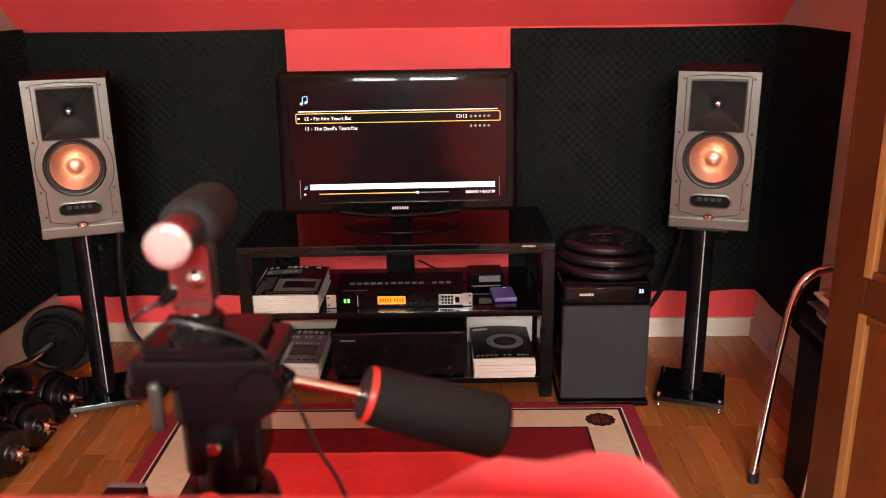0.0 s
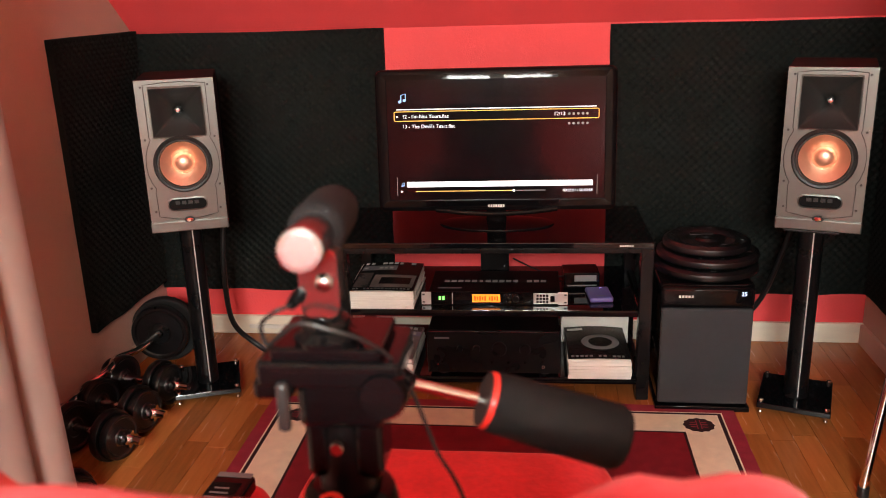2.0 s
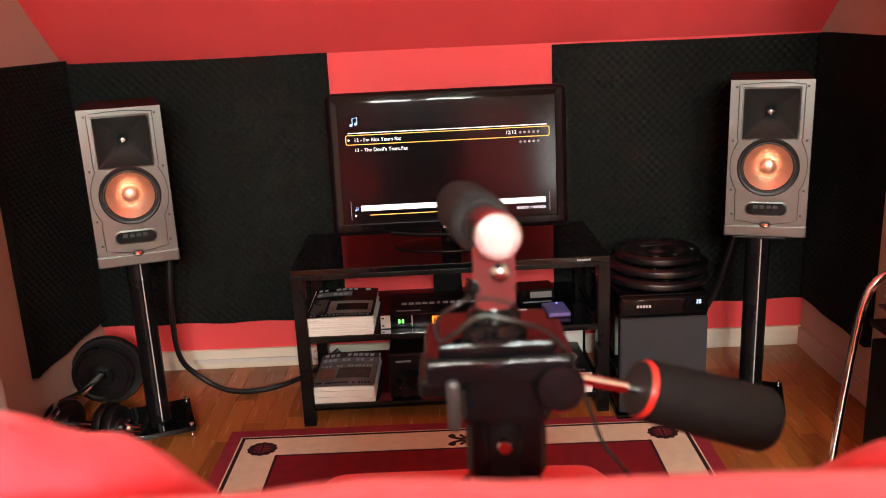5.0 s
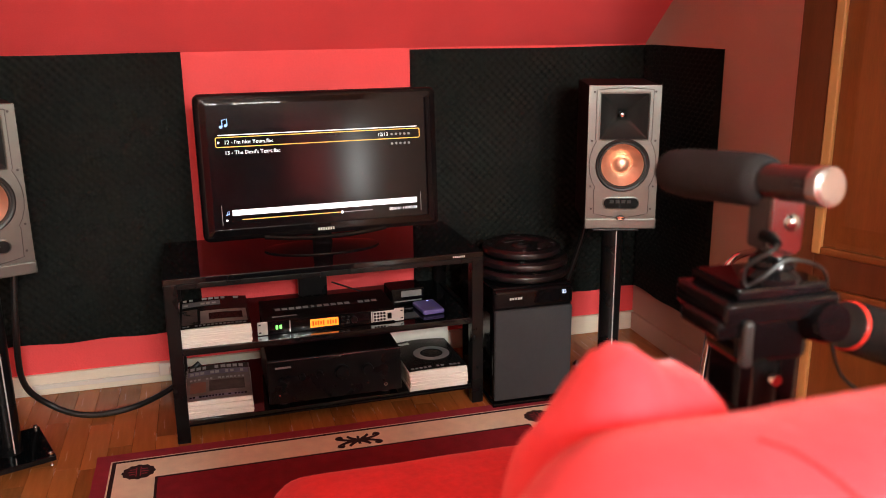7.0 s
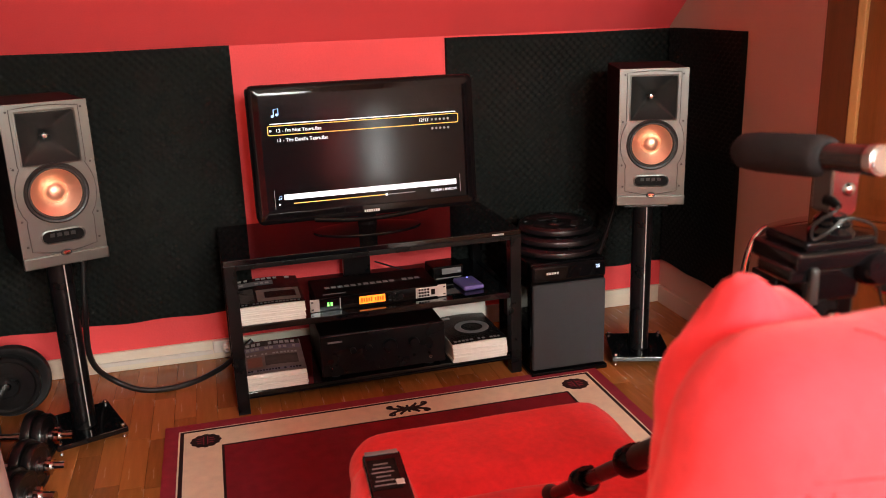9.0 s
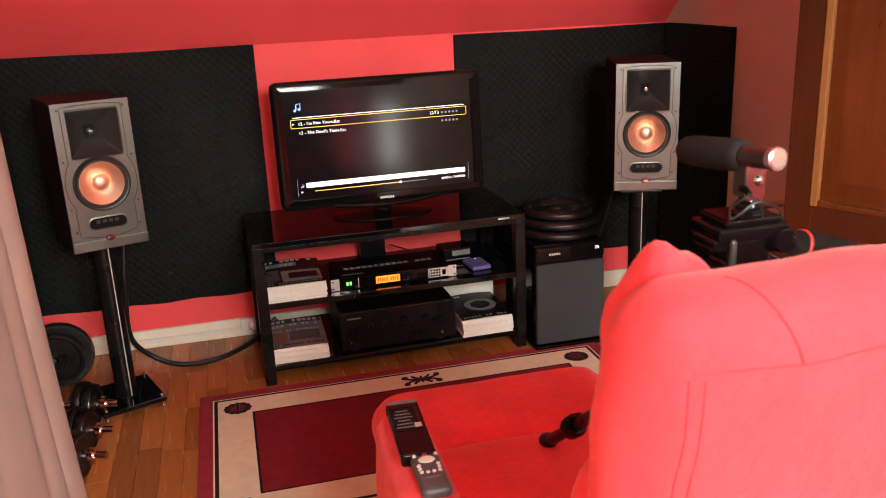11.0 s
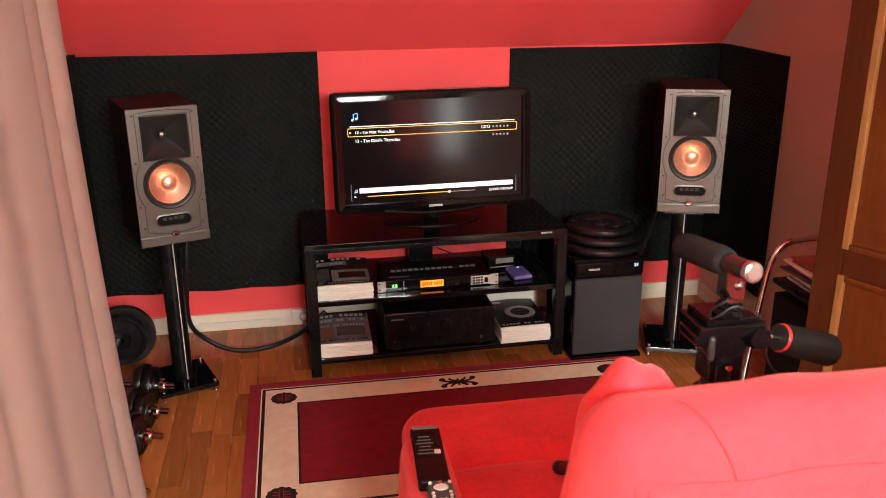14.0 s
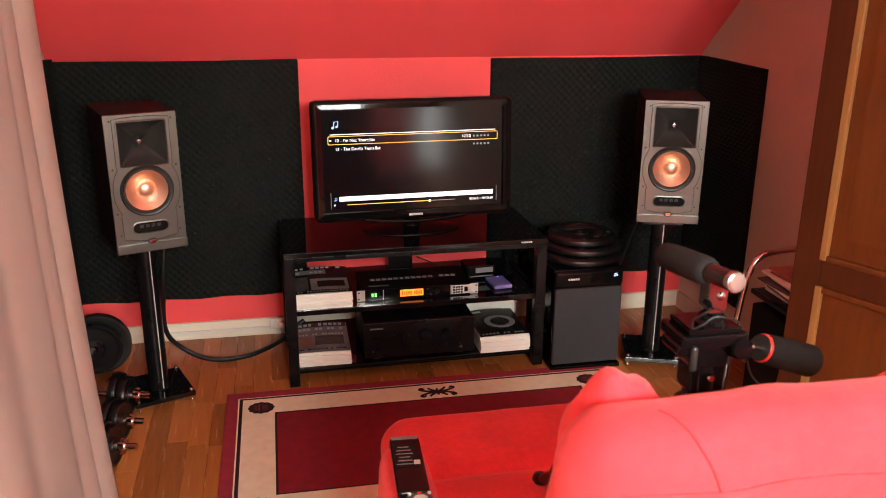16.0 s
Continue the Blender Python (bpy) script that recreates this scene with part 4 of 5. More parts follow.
# ---------------------------------------------------------------- subwoofer and plates
def subwoofer():
    s = thing("subwoofer", T((0.665, 2.792, 0)) @ Rz(0), "black subwoofer with charcoal grille beside the rack", "subwoofer")
    W, D, H = 0.283, 0.36, 0.405
    part("cabinet", B((0, D / 2 + 0.02, H / 2 + 0.018), (W, D, H), 0.006), GLOSS_BLACK, s)
    part("plinth", B((0, D / 2 + 0.005, 0.009), (W + 0.012, D + 0.02, 0.018), 0.003), GLOSS_BLACK, s)
    part("grille", B((0, 0.012, 0.186), (W - 0.004, 0.018, 0.325), 0.007), SUB_GRILLE, s, "charcoal cloth grille")
    part("control_panel", B((0, 0.020, 0.386), (W, 0.030, 0.066), 0.013, 8), GLOSS_BLACK, s)
    words("25", 0.018, DIGIT, s, T((0.098, 0.0045, 0.392)) @ RX, "display_digits")
    for k in range(5):
        part("maker_mark", B((-0.085 + 0.0095 * k, 0.0045, 0.388), (0.0065, 0.0008, 0.008)), INK_PALE, s, smooth=0)


subwoofer()


def weight_plate(m, R, label):
    p = thing("weight_plate", m, label, "weight plate", "weight plates on the subwoofer")
    part("disc", Lt([(0.014, 0.006), (0.014, 0.030), (0.030, 0.032), (0.036, 0.024), (R * 0.60, 0.022), (R * 0.68, 0.030), (R * 0.90, 0.034), (R * 0.985, 0.026), (R, 0.018), (R * 0.985, 0.008), (R * 0.9, 0.001), (0.03, 0.0), (0.014, 0.006)], 56), IRON, p)
    for a in (20, 140, 260):
        gr = part("grip_slot", B((R * 0.52, 0, 0.0235), (0.030, 0.075, 0.004), 0.0018, m=Rz(a)), RUBBER, p)
    for a in range(0, 360, 30):
        part("raised_mark", B((R * 0.79, 0, 0.0335), (0.010, 0.014, 0.0025), 0.0008, m=Rz(a)), IRON, p)
    return p


weight_plate(T((0.682, 2.975, 0.4235)), 0.168, "black iron weight plate lying on the subwoofer")
weight_plate(T((0.690, 2.985, 0.4595)) @ Rz(40), 0.162, "black iron weight plate stacked on another plate")
weight_plate(T((0.684, 2.98, 0.4955)) @ Rz(75), 0.138, "smaller black iron weight plate topping the stack")


# ---------------------------------------------------------------- speaker cables and socket
def cable(name, ctrl, r, label):
    c = thing(name, T((0, 0, 0)), label, "cable", "speaker cables")
    part("jacket", Tb(curve_pts(ctrl, 10), r, 10), CABLE, c)


cable("speaker_cable", [(-0.96, 2.99, 0.80), (-0.95, 3.02, 0.60), (-0.97, 3.03, 0.40), (-0.99, 3.10, 0.17), (-0.93, 3.14, 0.060), (-0.82, 3.12, 0.014), (-0.68, 3.13, 0.014), (-0.56, 3.20, 0.030), (-0.50, 3.24, 0.06), (-0.44, 3.26, 0.10)], 0.010,
      "thick black speaker cable drooping to the floor")
cable("speaker_cable", [(1.00, 3.03, 0.78), (0.99, 3.08, 0.60), (0.96, 3.12, 0.42), (0.92, 3.18, 0.24), (0.84, 3.22, 0.12), (0.72, 3.25, 0.04), (0.6, 3.26, 0.014)], 0.009,
      "thick black speaker cable hanging behind the subwoofer")
sk = thing("wall_socket", T((-0.545, Y_FRONT - 0.019, 0.055)), "white socket and conduit on the skirting board", "socket")
part("face", B((0, -0.006, 0), (0.085, 0.014, 0.05), 0.003), WHITE_PAINT, sk)
part("plug", Lt([(0.018, 0), (0.017, 0.03), (0.008, 0.04), (0, 0.04)], 18, T((0.01, -0.013, 0)) @ RX), WHITE_PAINT, sk)
part("conduit", B((-0.26, -0.004, -0.02), (0.43, 0.010, 0.016), 0.001), WHITE_PAINT, sk)


# ---------------------------------------------------------------- dumb-bells and bar by the side wall
def plate_ring(bm, m, R, t, hole=0.014):
    lathe(bm, [(hole, -t / 2), (R * 0.35, -t / 2), (R * 0.4, -t * 0.35), (R * 0.8, -t * 0.35), (R * 0.86, -t / 2), (R * 0.97, -t / 2), (R, -t * 0.3), (R, t * 0.3), (R * 0.97, t / 2), (R * 0.86, t / 2), (R * 0.8, t * 0.35), (R * 0.4, t * 0.35), (R * 0.35, t / 2), (hole, t / 2), (hole, -t / 2)], 40, m)


def star_nut(m):
    bm = bmesh.new()
    pts = []
    for k in range(24):
        r = 0.026 if (k // 2) % 2 == 0 else 0.019
        pts.append((r * math.cos(k * math.pi / 12), r * math.sin(k * math.pi / 12)))
    prism(bm, pts, -0.009, 0.009)
    bmesh.ops.transform(bm, matrix=m, verts=bm.verts)
    return bm


def dumbbell(m, R, label):
    """Lies along its own x, axis at height R."""
    d = thing("dumbbell", m, label, "dumb-bell", "dumb-bells on the floor")
    part("bar", Tb([(-0.19, 0, R), (0.19, 0, R)], 0.0125, 14), CHROME, d, "chrome threaded bar")
    for sx in (-1, 1):
        for k in range(2):
            bm = bmesh.new()
            plate_ring(bm, T((sx * (0.075 + 0.03 * k), 0, R)) @ RY, R * (1 - 0.13 * k), 0.027)
            part("plate", bm, IRON, d)
        part("star_nut", star_nut(T((sx * 0.143, 0, R)) @ Rz(90)), CHROME, d, "chrome star nut")
    return d


dumbbell(T((-1.190, 2.415, 0)) @ Rz(-16), 0.079, "black plate dumb-bell with chrome star nuts on the floor")
dumbbell(T((-1.195, 2.755, 0)) @ Rz(-12), 0.080, "black plate dumb-bell with chrome star nuts on the floor")
dumbbell(T((-1.188, 2.578, 0)) @ Rz(-16), 0.078, "black plate dumb-bell with chrome star nuts on the floor")
dumbbell(T((-1.17, 2.20, 0)) @ Rz(-35), 0.052, "small dumb-bell with chrome nuts beside the curtain")

cb = thing("curl_bar", T((0, 0, 0)), "chrome curl bar with black end plates along the wall", "barbell")
ZB = 0.127
ctrl = [(-1.235, 3.19, ZB), (-1.255, 3.05, ZB), (-1.27, 2.90, ZB), (-1.30, 2.80, ZB + 0.01), (-1.27, 2.70, ZB + 0.02), (-1.305, 2.58, ZB), (-1.275, 2.46, ZB + 0.02), (-1.30, 2.34, ZB), (-1.285, 2.15, ZB), (-1.24, 1.95, ZB), (-1.235, 1.82, ZB)]
part("bar", Tb(curve_pts(ctrl, 6), 0.0125, 12), CHROME, cb, "zigzag chrome bar")
for yy, xx, R, mt in ((3.10, -1.250, 0.126, RUBBER), (3.062, -1.256, 0.105, IRON), (1.90, -1.237, 0.126, RUBBER)):
    bm = bmesh.new()
    plate_ring(bm, T((xx, yy, ZB)) @ Rz(98) @ RY, R, 0.034)
    part("plate", bm, mt, cb)


from mathutils.bvhtree import BVHTree


# ---------------------------------------------------------------- armchair
def ease(x, knots):
    """Smooth value at x from pairs (place, value)."""
    if x <= knots[0][0]:
        return knots[0][1]
    for (x0, v0), (x1, v1) in zip(knots, knots[1:]):
        if x <= x1:
            f = (x - x0) / (x1 - x0)
            return v0 + (v1 - v0) * f * f * (3 - 2 * f)
    return knots[-1][1]


def armchair():
    c = thing("armchair", T((0.015, 0.0, 0)), "red microsuede recliner armchair with footrest out", "armchair")
    AX = 0.286

    # back: a wide padded shell, leaning a little rearwards, with dropped shoulders
    def shoulders(p):
        u = max(0.0, (abs(p.x) - 0.18) / (AX - 0.18))
        crest = max(0.0, min(1.0, p.z / 0.4))
        return Vector((p.x, p.y + 0.010 * u * u, p.z - 0.016 * u * u * crest + 0.003 * math.sin(21 * p.x + 1.0) * crest))

    lean = T((0.013, 0.640, 0.36)) @ Rx(10)
    bm = bmesh.new()
    soft_box(bm, (0, 0, 0.394), (2 * AX, 0.105, 0.788), 0.050, 44, 0.006, 0.008, 6.0, 1.0, lean, shoulders)
    back = part("back_shell", bm, SUEDE, c, smooth=60)
    # stitched seams lying on the shell: doubled down the sides, one across, one running over the top edge
    skin = BVHTree.FromPolygons([v.co.copy() for v in back.data.vertices], [tuple(p.vertices) for p in back.data.polygons])

    def on_shell(x, z, up):
        away = Vector((0, -math.cos(radians(up)), math.sin(radians(up))))
        start = lean @ (Vector((x, 0, z)) + away * 0.5)
        hit = skin.ray_cast(start, -(lean.to_3x3() @ away))[0]
        return hit if hit is not None else start - (lean.to_3x3() @ away) * 0.45

    for sx in (-1, 1):
        for inset in (0.0, 0.013):
            part("seam", Tb([on_shell(sx * (0.244 - inset + 0.002 * math.sin(k * 1.3)), 0.04 + 0.0345 * k, 0) for k in range(21)], 0.0008, 5), SEAM, back)
    part("seam", Tb([on_shell(-0.244 + 0.0244 * k, 0.736 + 0.0015 * math.sin(k), 0) for k in range(21)], 0.0008, 5), SEAM, back)
    part("seam", Tb([on_shell(-0.196 + 0.048 * (k / 12) ** 0.7, 0.736, 92 - 7.67 * k) for k in range(13)], 0.0016, 5), SEAM, back)

    # padded head cushion in front of the top: a peaked corner, a slack middle and gathered folds
    top_line = [(-0.284, -0.030), (-0.258, 0.020), (-0.232, 0.050), (-0.194, 0.028), (-0.147, -0.017), (-0.06, -0.029), (0.03, -0.031), (0.10, -0.024), (0.17, -0.002), (0.225, 0.004), (0.27, -0.03)]

    def crown(p):
        top = max(0.0, min(1.0, (p.z + 0.10) / 0.2))
        fold = 0.0035 * math.sin(95 * p.x + 2 * math.sin(31 * p.x) + 20 * p.y) * math.exp(-((p.x - 0.04) / 0.16) ** 2)
        pinch = math.exp(-((p.x + 0.230) / 0.035) ** 2) * top
        crease = 0.006 * math.exp(-((p.x + 0.202 + 0.25 * (p.z - 0.1)) / 0.012) ** 2) * (1 if p.y < 0 else 0)
        return Vector((p.x, p.y * (1 - 0.45 * pinch) + crease, p.z + (ease(p.x, top_line) + fold) * top))

    head = T((0.022, 0.590, 1.011)) @ Rx(10)
    bm = bmesh.new()
    soft_box(bm, (0, 0, 0), (0.53, 0.105, 0.20), 0.046, 52, 0.006, 0.007, 9.0, 4.0, head, crown)
    part("head_cushion", bm, SUEDE, c, "soft head cushion with a peaked corner and gathered folds", 60)
    bm = bmesh.new()
    soft_box(bm, (0, 0.095, 0.30), (0.50, 0.13, 0.46), 0.06, 16, 0.015, 0.008, 4.0, 2.0, lean)
    part("back_cushion", bm, SUEDE, c, smooth=60)
    # seat and footrest
    bm = bmesh.new()
    soft_box(bm, (-0.015, 1.09, 0.378), (0.54, 0.76, 0.17), 0.055, 22, 0.014, 0.006, 4.0, 6.0)
    part("seat", bm, SUEDE, c, smooth=60)
    bm = bmesh.new()
    soft_box(bm, (-0.018, 1.612, 0.392), (0.575, 0.315, 0.13), 0.062, 22, 0.012, 0.005, 4.0, 8.0)
    part("footrest", bm, SUEDE, c, smooth=60)
    for sx in (-1, 1):
        bm = bmesh.new()
        soft_box(bm, (sx * 0.315, 1.035, 0.330), (0.100, 0.69, 0.57), 0.046, 20, 0.006, 0.006, 4.0, 10.0 + sx)
        part("arm", bm, SUEDE, c, smooth=60)
    part("base", B((0, 1.05, 0.16), (0.50, 0.66, 0.26), 0.01), MATT_BLACK, c)
    for sx in (-1, 1):
        for y in (0.80, 1.28):
            part("foot", Lt([(0, 0), (0.022, 0), (0.026, 0.035), (0, 0.035)], 16, T((sx * 0.2, y, 0))), MATT_BLACK, c)
    for sx in (-1, 1):
        part("footrest_strut", Tb([(sx * 0.2, 1.36, 0.22), (sx * 0.2, 1.55, 0.345)], 0.010, 8), STEEL, c)


armchair()


def remote_big():
    r = thing("remote_control", T((-0.3045, 1.142, 0.6185)) @ Rz(-3.0), "long black remote control lying on the chair arm", "remote control", "remote controls")
    part("shell", B((0, 0.092, 0.012), (0.060, 0.190, 0.024), 0.005, 3), GLOSS_BLACK, r)
    part("end_cap", B((0, 0.183, 0.0245), (0.052, 0.010, 0.002)), INK_GREY, r, smooth=0)
    lab = part("print_field", B((-0.004, 0.120, 0.0243), (0.044, 0.085, 0.0008)), MATT_BLACK, r, smooth=0)
    for k in range(6):
        part("print_line", B((-0.006, 0.088 + 0.012 * k, 0.0250), (0.034 - 0.006 * (k % 3), 0.003, 0.0005)), INK_GREY, lab, smooth=0)
    part("print_square", B((0.016, 0.092, 0.0252), (0.012, 0.014, 0.0006)), INK_PALE, lab, smooth=0)


def remote_small():
    r = thing("remote_control", T((-0.2985, 1.040, 0.617)) @ Rz(-1.8), "slate grey remote control with pale round buttons", "remote control", "remote controls")
    bm = bmesh.new()
    soft_box(bm, (0, 0.05, 0.011), (0.049, 0.112, 0.022), 0.010, 10)
    part("shell", bm, REMOTE_GREY, r, smooth=60)
    part("ring_button", Lt([(0.0, 0.0245), (0.012, 0.0242), (0.0145, 0.0215)], 20, T((0, 0.082, 0)) @ Matrix.Diagonal((1, 0.72, 1, 1))), BUTTON, r)
    part("power_button", B((0, 0.099, 0.0225), (0.008, 0.004, 0.002), 0.0006), RED_PLASTIC, r)
    for x, y in ((-0.018, 0.097), (0.018, 0.097), (-0.016, 0.066), (0.016, 0.066), (-0.016, 0.056), (0.016, 0.056), (-0.015, 0.046), (-0.005, 0.045), (0.005, 0.045), (0.015, 0.046)):
        part("button", Lt([(0, 0.0242), (0.003, 0.0238), (0.0037, 0.021)], 10, T((x, y, 0))), BUTTON, r)
    part("maker_mark", B((0, 0.030, 0.0223), (0.024, 0.003, 0.0008)), INK_GREY, r, smooth=0)


remote_big()
remote_small()


# ---------------------------------------------------------------- tripod with microphone
def tripod():
    t = thing("tripod", T((0.021, 0.766, 0)), "black camera tripod standing on the armchair seat", "tripod")
    # seen from its own middle: x right, y towards the television
    part("quick_plate", B((-0.001, 0.000, 1.1075), (0.072, 0.060, 0.009), 0.003), GLOSS_BLACK, t)
    part("plate_frame", B((0.000, 0.002, 1.094), (0.092, 0.068, 0.018), 0.004, 3), GLOSS_BLACK, t, "glossy plate frame")
    part("frame_lip", B((-0.037, -0.004, 1.082), (0.026, 0.050, 0.014), 0.004, 3), GLOSS_BLACK, t)
    part("lock_lever", B((-0.029, -0.032, 1.073), (0.008, 0.008, 0.034), 0.003, 3), MOUNT, t, "dull metal lock lever")
    part("tilt_block", B((0.004, 0.004, 1.068), (0.058, 0.050, 0.038), 0.008, 3), GLOSS_BLACK, t)
    part("tilt_cheek", B((-0.014, 0.004, 1.036), (0.016, 0.044, 0.050), 0.007, 3), GLOSS_BLACK, t)
    part("tilt_cheek", B((0.020, 0.004, 1.036), (0.020, 0.044, 0.050), 0.007, 3), GLOSS_BLACK, t)
    part("neck", Lt([(0.020, 0.985), (0.022, 1.0), (0.021, 1.045), (0.018, 1.055)], 24, T((0.003, 0.004, 0))), SATIN_BLACK, t)
    part("tilt_screw", Lt([(0.0048, -0.004), (0.0052, 0.004), (0.004, 0.006), (0, 0.0065)], 16, T((0.002, -0.022, 1.040)) @ RX), CHROME, t, "small chrome tilt screw")
    # barrel on the side, where the handle screws in
    part("barrel", Lt([(0, -0.020), (0.013, -0.019), (0.0155, -0.015), (0.0155, 0.012), (0.0135, 0.017), (0, 0.018)], 28, T((0.036, -0.022, 1.080)) @ Rx(78)), GLOSS_BLACK, t, "rounded glossy handle barrel")
    # pan base and its clamp screw
    part("pan_hub", Lt([(0.0, 0.940), (0.028, 0.942), (0.033, 0.950), (0.034, 0.985), (0.031, 0.994), (0.024, 0.998), (0, 0.998)], 32, T((0.002, 0.002, 0))), GLOSS_BLACK, t)
    part("pan_boss", Lt([(0.014, 0), (0.015, 0.010), (0.012, 0.016), (0, 0.017)], 24, T((-0.002, -0.026, 0.990)) @ Rx(76)), GLOSS_BLACK, t)
    part("pan_screw", Tb([(-0.002, -0.034, 1.004), (-0.006, -0.056, 0.986), (-0.011, -0.076, 0.968)], [0.0062, 0.0048, 0.0045], 14), CHROME, t, "chrome clamp screw")
    part("screw_collar", Lt([(0.0085, 0), (0.0095, 0.003), (0.0090, 0.007), (0.006, 0.009)], 18, T((-0.001, -0.036, 1.003)) @ Rx(52)), RED_PLASTIC, t, "red collar")
    part("spider", Lt([(0, 0.885), (0.030, 0.888), (0.042, 0.900), (0.042, 0.926), (0.030, 0.942), (0, 0.944)], 18), MATT_BLACK, t)
    # pan handle: a chrome rod with a flared foam grip
    a, b, e = Vector((0.044, 0.004, 1.074)), Vector((0.097, 0.018, 1.0555)), Vector((0.189, 0.035, 1.0195))
    d = (e - b).normalized()
    part("pan_handle", Tb([a, b + d * 0.02], 0.0040, 14), CHROME, t, "chrome handle rod")
    part("handle_ferrule", Tb([a - d * 0.012, a - d * 0.002, a + d * 0.006], [0.0095, 0.0095, 0.0065], 16), GLOSS_BLACK, t)
    part("grip_ring", Tb([b - d * 0.0015, b - d * 0.0005, b + d * 0.002, b + d * 0.003], [0.0188, 0.0196, 0.0200, 0.0196], 28), RED_PLASTIC, t, "red ring")
    part("grip_face", Tb([b - d * 0.003, b - d * 0.0024, b + d * 0.001], [0.0170, 0.0186, 0.0188], 28), RUBBER, t)
    part("grip", Tb([b + d * 0.0015, b + d * 0.005, b + d * 0.045, e - d * 0.004, e], [0.0195, 0.0208, 0.0222, 0.0232, 0.0212], 32), GRIP, t, "thick black foam grip")
    # legs, splayed onto the seat
    for foot in ((-0.004, 0.624, 0.464), (-0.19, 0.084, 0.466), (0.20, 0.114, 0.466)):
        f = Vector(foot)
        top = Vector((f.x, f.y, 0)).normalized() * 0.040 + Vector((0, 0, 0.930))
        v = f - top
        leg = part("leg", Tb([top, top + v * 0.5], 0.0175, 14), SATIN_BLACK, t)
        part("lower_tube", Tb([top + v * 0.48, top + v * 0.97], 0.012, 12), SATIN_BLACK, leg)
        for q in (0.50, 0.76):
            p = top + v * q
            n = v.normalized()
            part("leg_lock", Tb([p - n * 0.022, p - n * 0.015, p + n * 0.015, p + n * 0.022], [0.018, 0.0225, 0.0225, 0.017], 16), GLOSS_BLACK, leg)
            part("lock_wing", B((0, 0, 0), (0.030, 0.008, 0.014), 0.003, m=T(p + Vector((0.0, -0.006, 0.021))) @ Rz(20)), GLOSS_BLACK, leg)
        tip = Vector((f.x, f.y, f.z))
        part("rubber_foot", Tb([tip - v.normalized() * 0.035, tip - v.normalized() * 0.02, tip + Vector((0, 0, 0.006))], [0.012, 0.0175, 0.0165], 16), RUBBER, leg)
        part("brace", Tb([top + v * 0.42, Vector((0, 0, 0.74))], 0.005, 8), SATIN_BLACK, t)
    part("centre_tube", Tb([(0, 0, 0.72), (0, 0, 0.90)], 0.012, 14), SATIN_BLACK, t)
    return t


tripod()


def microphone():
    # end cap towards the camera, foam sleeve towards the television
    end, tip = Vector((0.020, 0.706, 1.186)), Vector((0.001, 0.872, 1.170))
    d = (tip - end).normalized()
    mc = thing("microphone", T((0, 0, 0)), "shotgun microphone with grey foam sleeve on a tripod", "microphone")
    part("body", Tb([end, end + d * 0.003, end + d * 0.066], [0.0120, 0.0126, 0.0126], 32), MIC_BODY, mc, "dark glossy metal barrel")
    part("end_cap", Tb([end - d * 0.0035, end - d * 0.003, end - d * 0.001, end + d * 0.005, end + d * 0.006], [0.0118, 0.0130, 0.0136, 0.0136, 0.0126], 32), CAP_METAL, mc, "pale metal end cap")
    part("cap_disc", Tb([end - d * 0.0045, end - d * 0.0042, end - d * 0.0030], [0.0098, 0.0106, 0.0108], 28), CAP_METAL, mc)
    part("foam_sleeve", Tb([end + d * 0.050, end + d * 0.053, end + d * 0.060, end + d * 0.075, end + d * 0.135, end + d * 0.155, end + d * 0.163, end + d * 0.166], [0.0140, 0.0172, 0.0188, 0.0192, 0.0190, 0.0172, 0.0120, 0.004], 32), FOAM_GREY, mc, "dark grey foam sleeve")
    c = end + d * 0.040
    part("mount", B((0.003, 0.010, -0.029), (0.021, 0.026, 0.040), 0.004, 3, m=T(c)), MOUNT, mc, "dull metal mount block")
    bm = bmesh.new()
    prism(bm, rounded_rect(0.025, 0.044, 0.007, 5), -0.0065, -0.0035, 0.004, -0.028)
    bmesh.ops.transform(bm, matrix=T(c), verts=bm.verts)
    part("bracket", bm, STEEL, mc, "bright metal bracket plate")
    part("mount_disc", Lt([(0, 0.0045), (0.0035, 0.0040), (0.0056, 0.0022), (0.0062, 0)], 24, T(c + Vector((0.0075, -0.006, -0.027))) @ RX), STEEL, mc, "bright round button")
    part("shoe", Lt([(0.0, 1.1125), (0.0200, 1.1130), (0.0205, 1.117), (0.0165, 1.120), (0.0150, 1.122), (0.0165, 1.1245), (0.0155, 1.128), (0.0115, 1.131), (0.0100, 1.136), (0.0, 1.138)], 32, T((0.019, 0.750, 0))), GLOSS_BLACK, mc, "black two-tier hot shoe foot")
    plug = c + Vector((-0.009, -0.008, -0.036))
    part("plug", Tb([plug + Vector((0, 0.008, 0)), plug, plug + Vector((-0.002, -0.010, -0.002))], [0.0045, 0.0045, 0.0030], 12), MATT_BLACK, mc, "small black lead plug")
    bm = bmesh.new()
    tube(bm, curve_pts([plug + Vector((-0.002, -0.010, -0.002)), (-0.004, 0.722, 1.142), (-0.016, 0.730, 1.130), (-0.014, 0.732, 1.1165), (-0.004, 0.726, 1.124), (0.010, 0.724, 1.134), (0.030, 0.724, 1.130),
                        (0.048, 0.732, 1.120), (0.062, 0.744, 1.102), (0.074, 0.752, 1.072), (0.087, 0.752, 1.034), (0.104, 0.740, 1.010), (0.118, 0.74, 0.95), (0.14, 0.76, 0.75), (0.16, 0.80, 0.53), (0.13, 0.90, 0.472)], 8), 0.0013, 8)
    part("lead", bm, CABLE, mc, "thin black looping lead")


microphone()


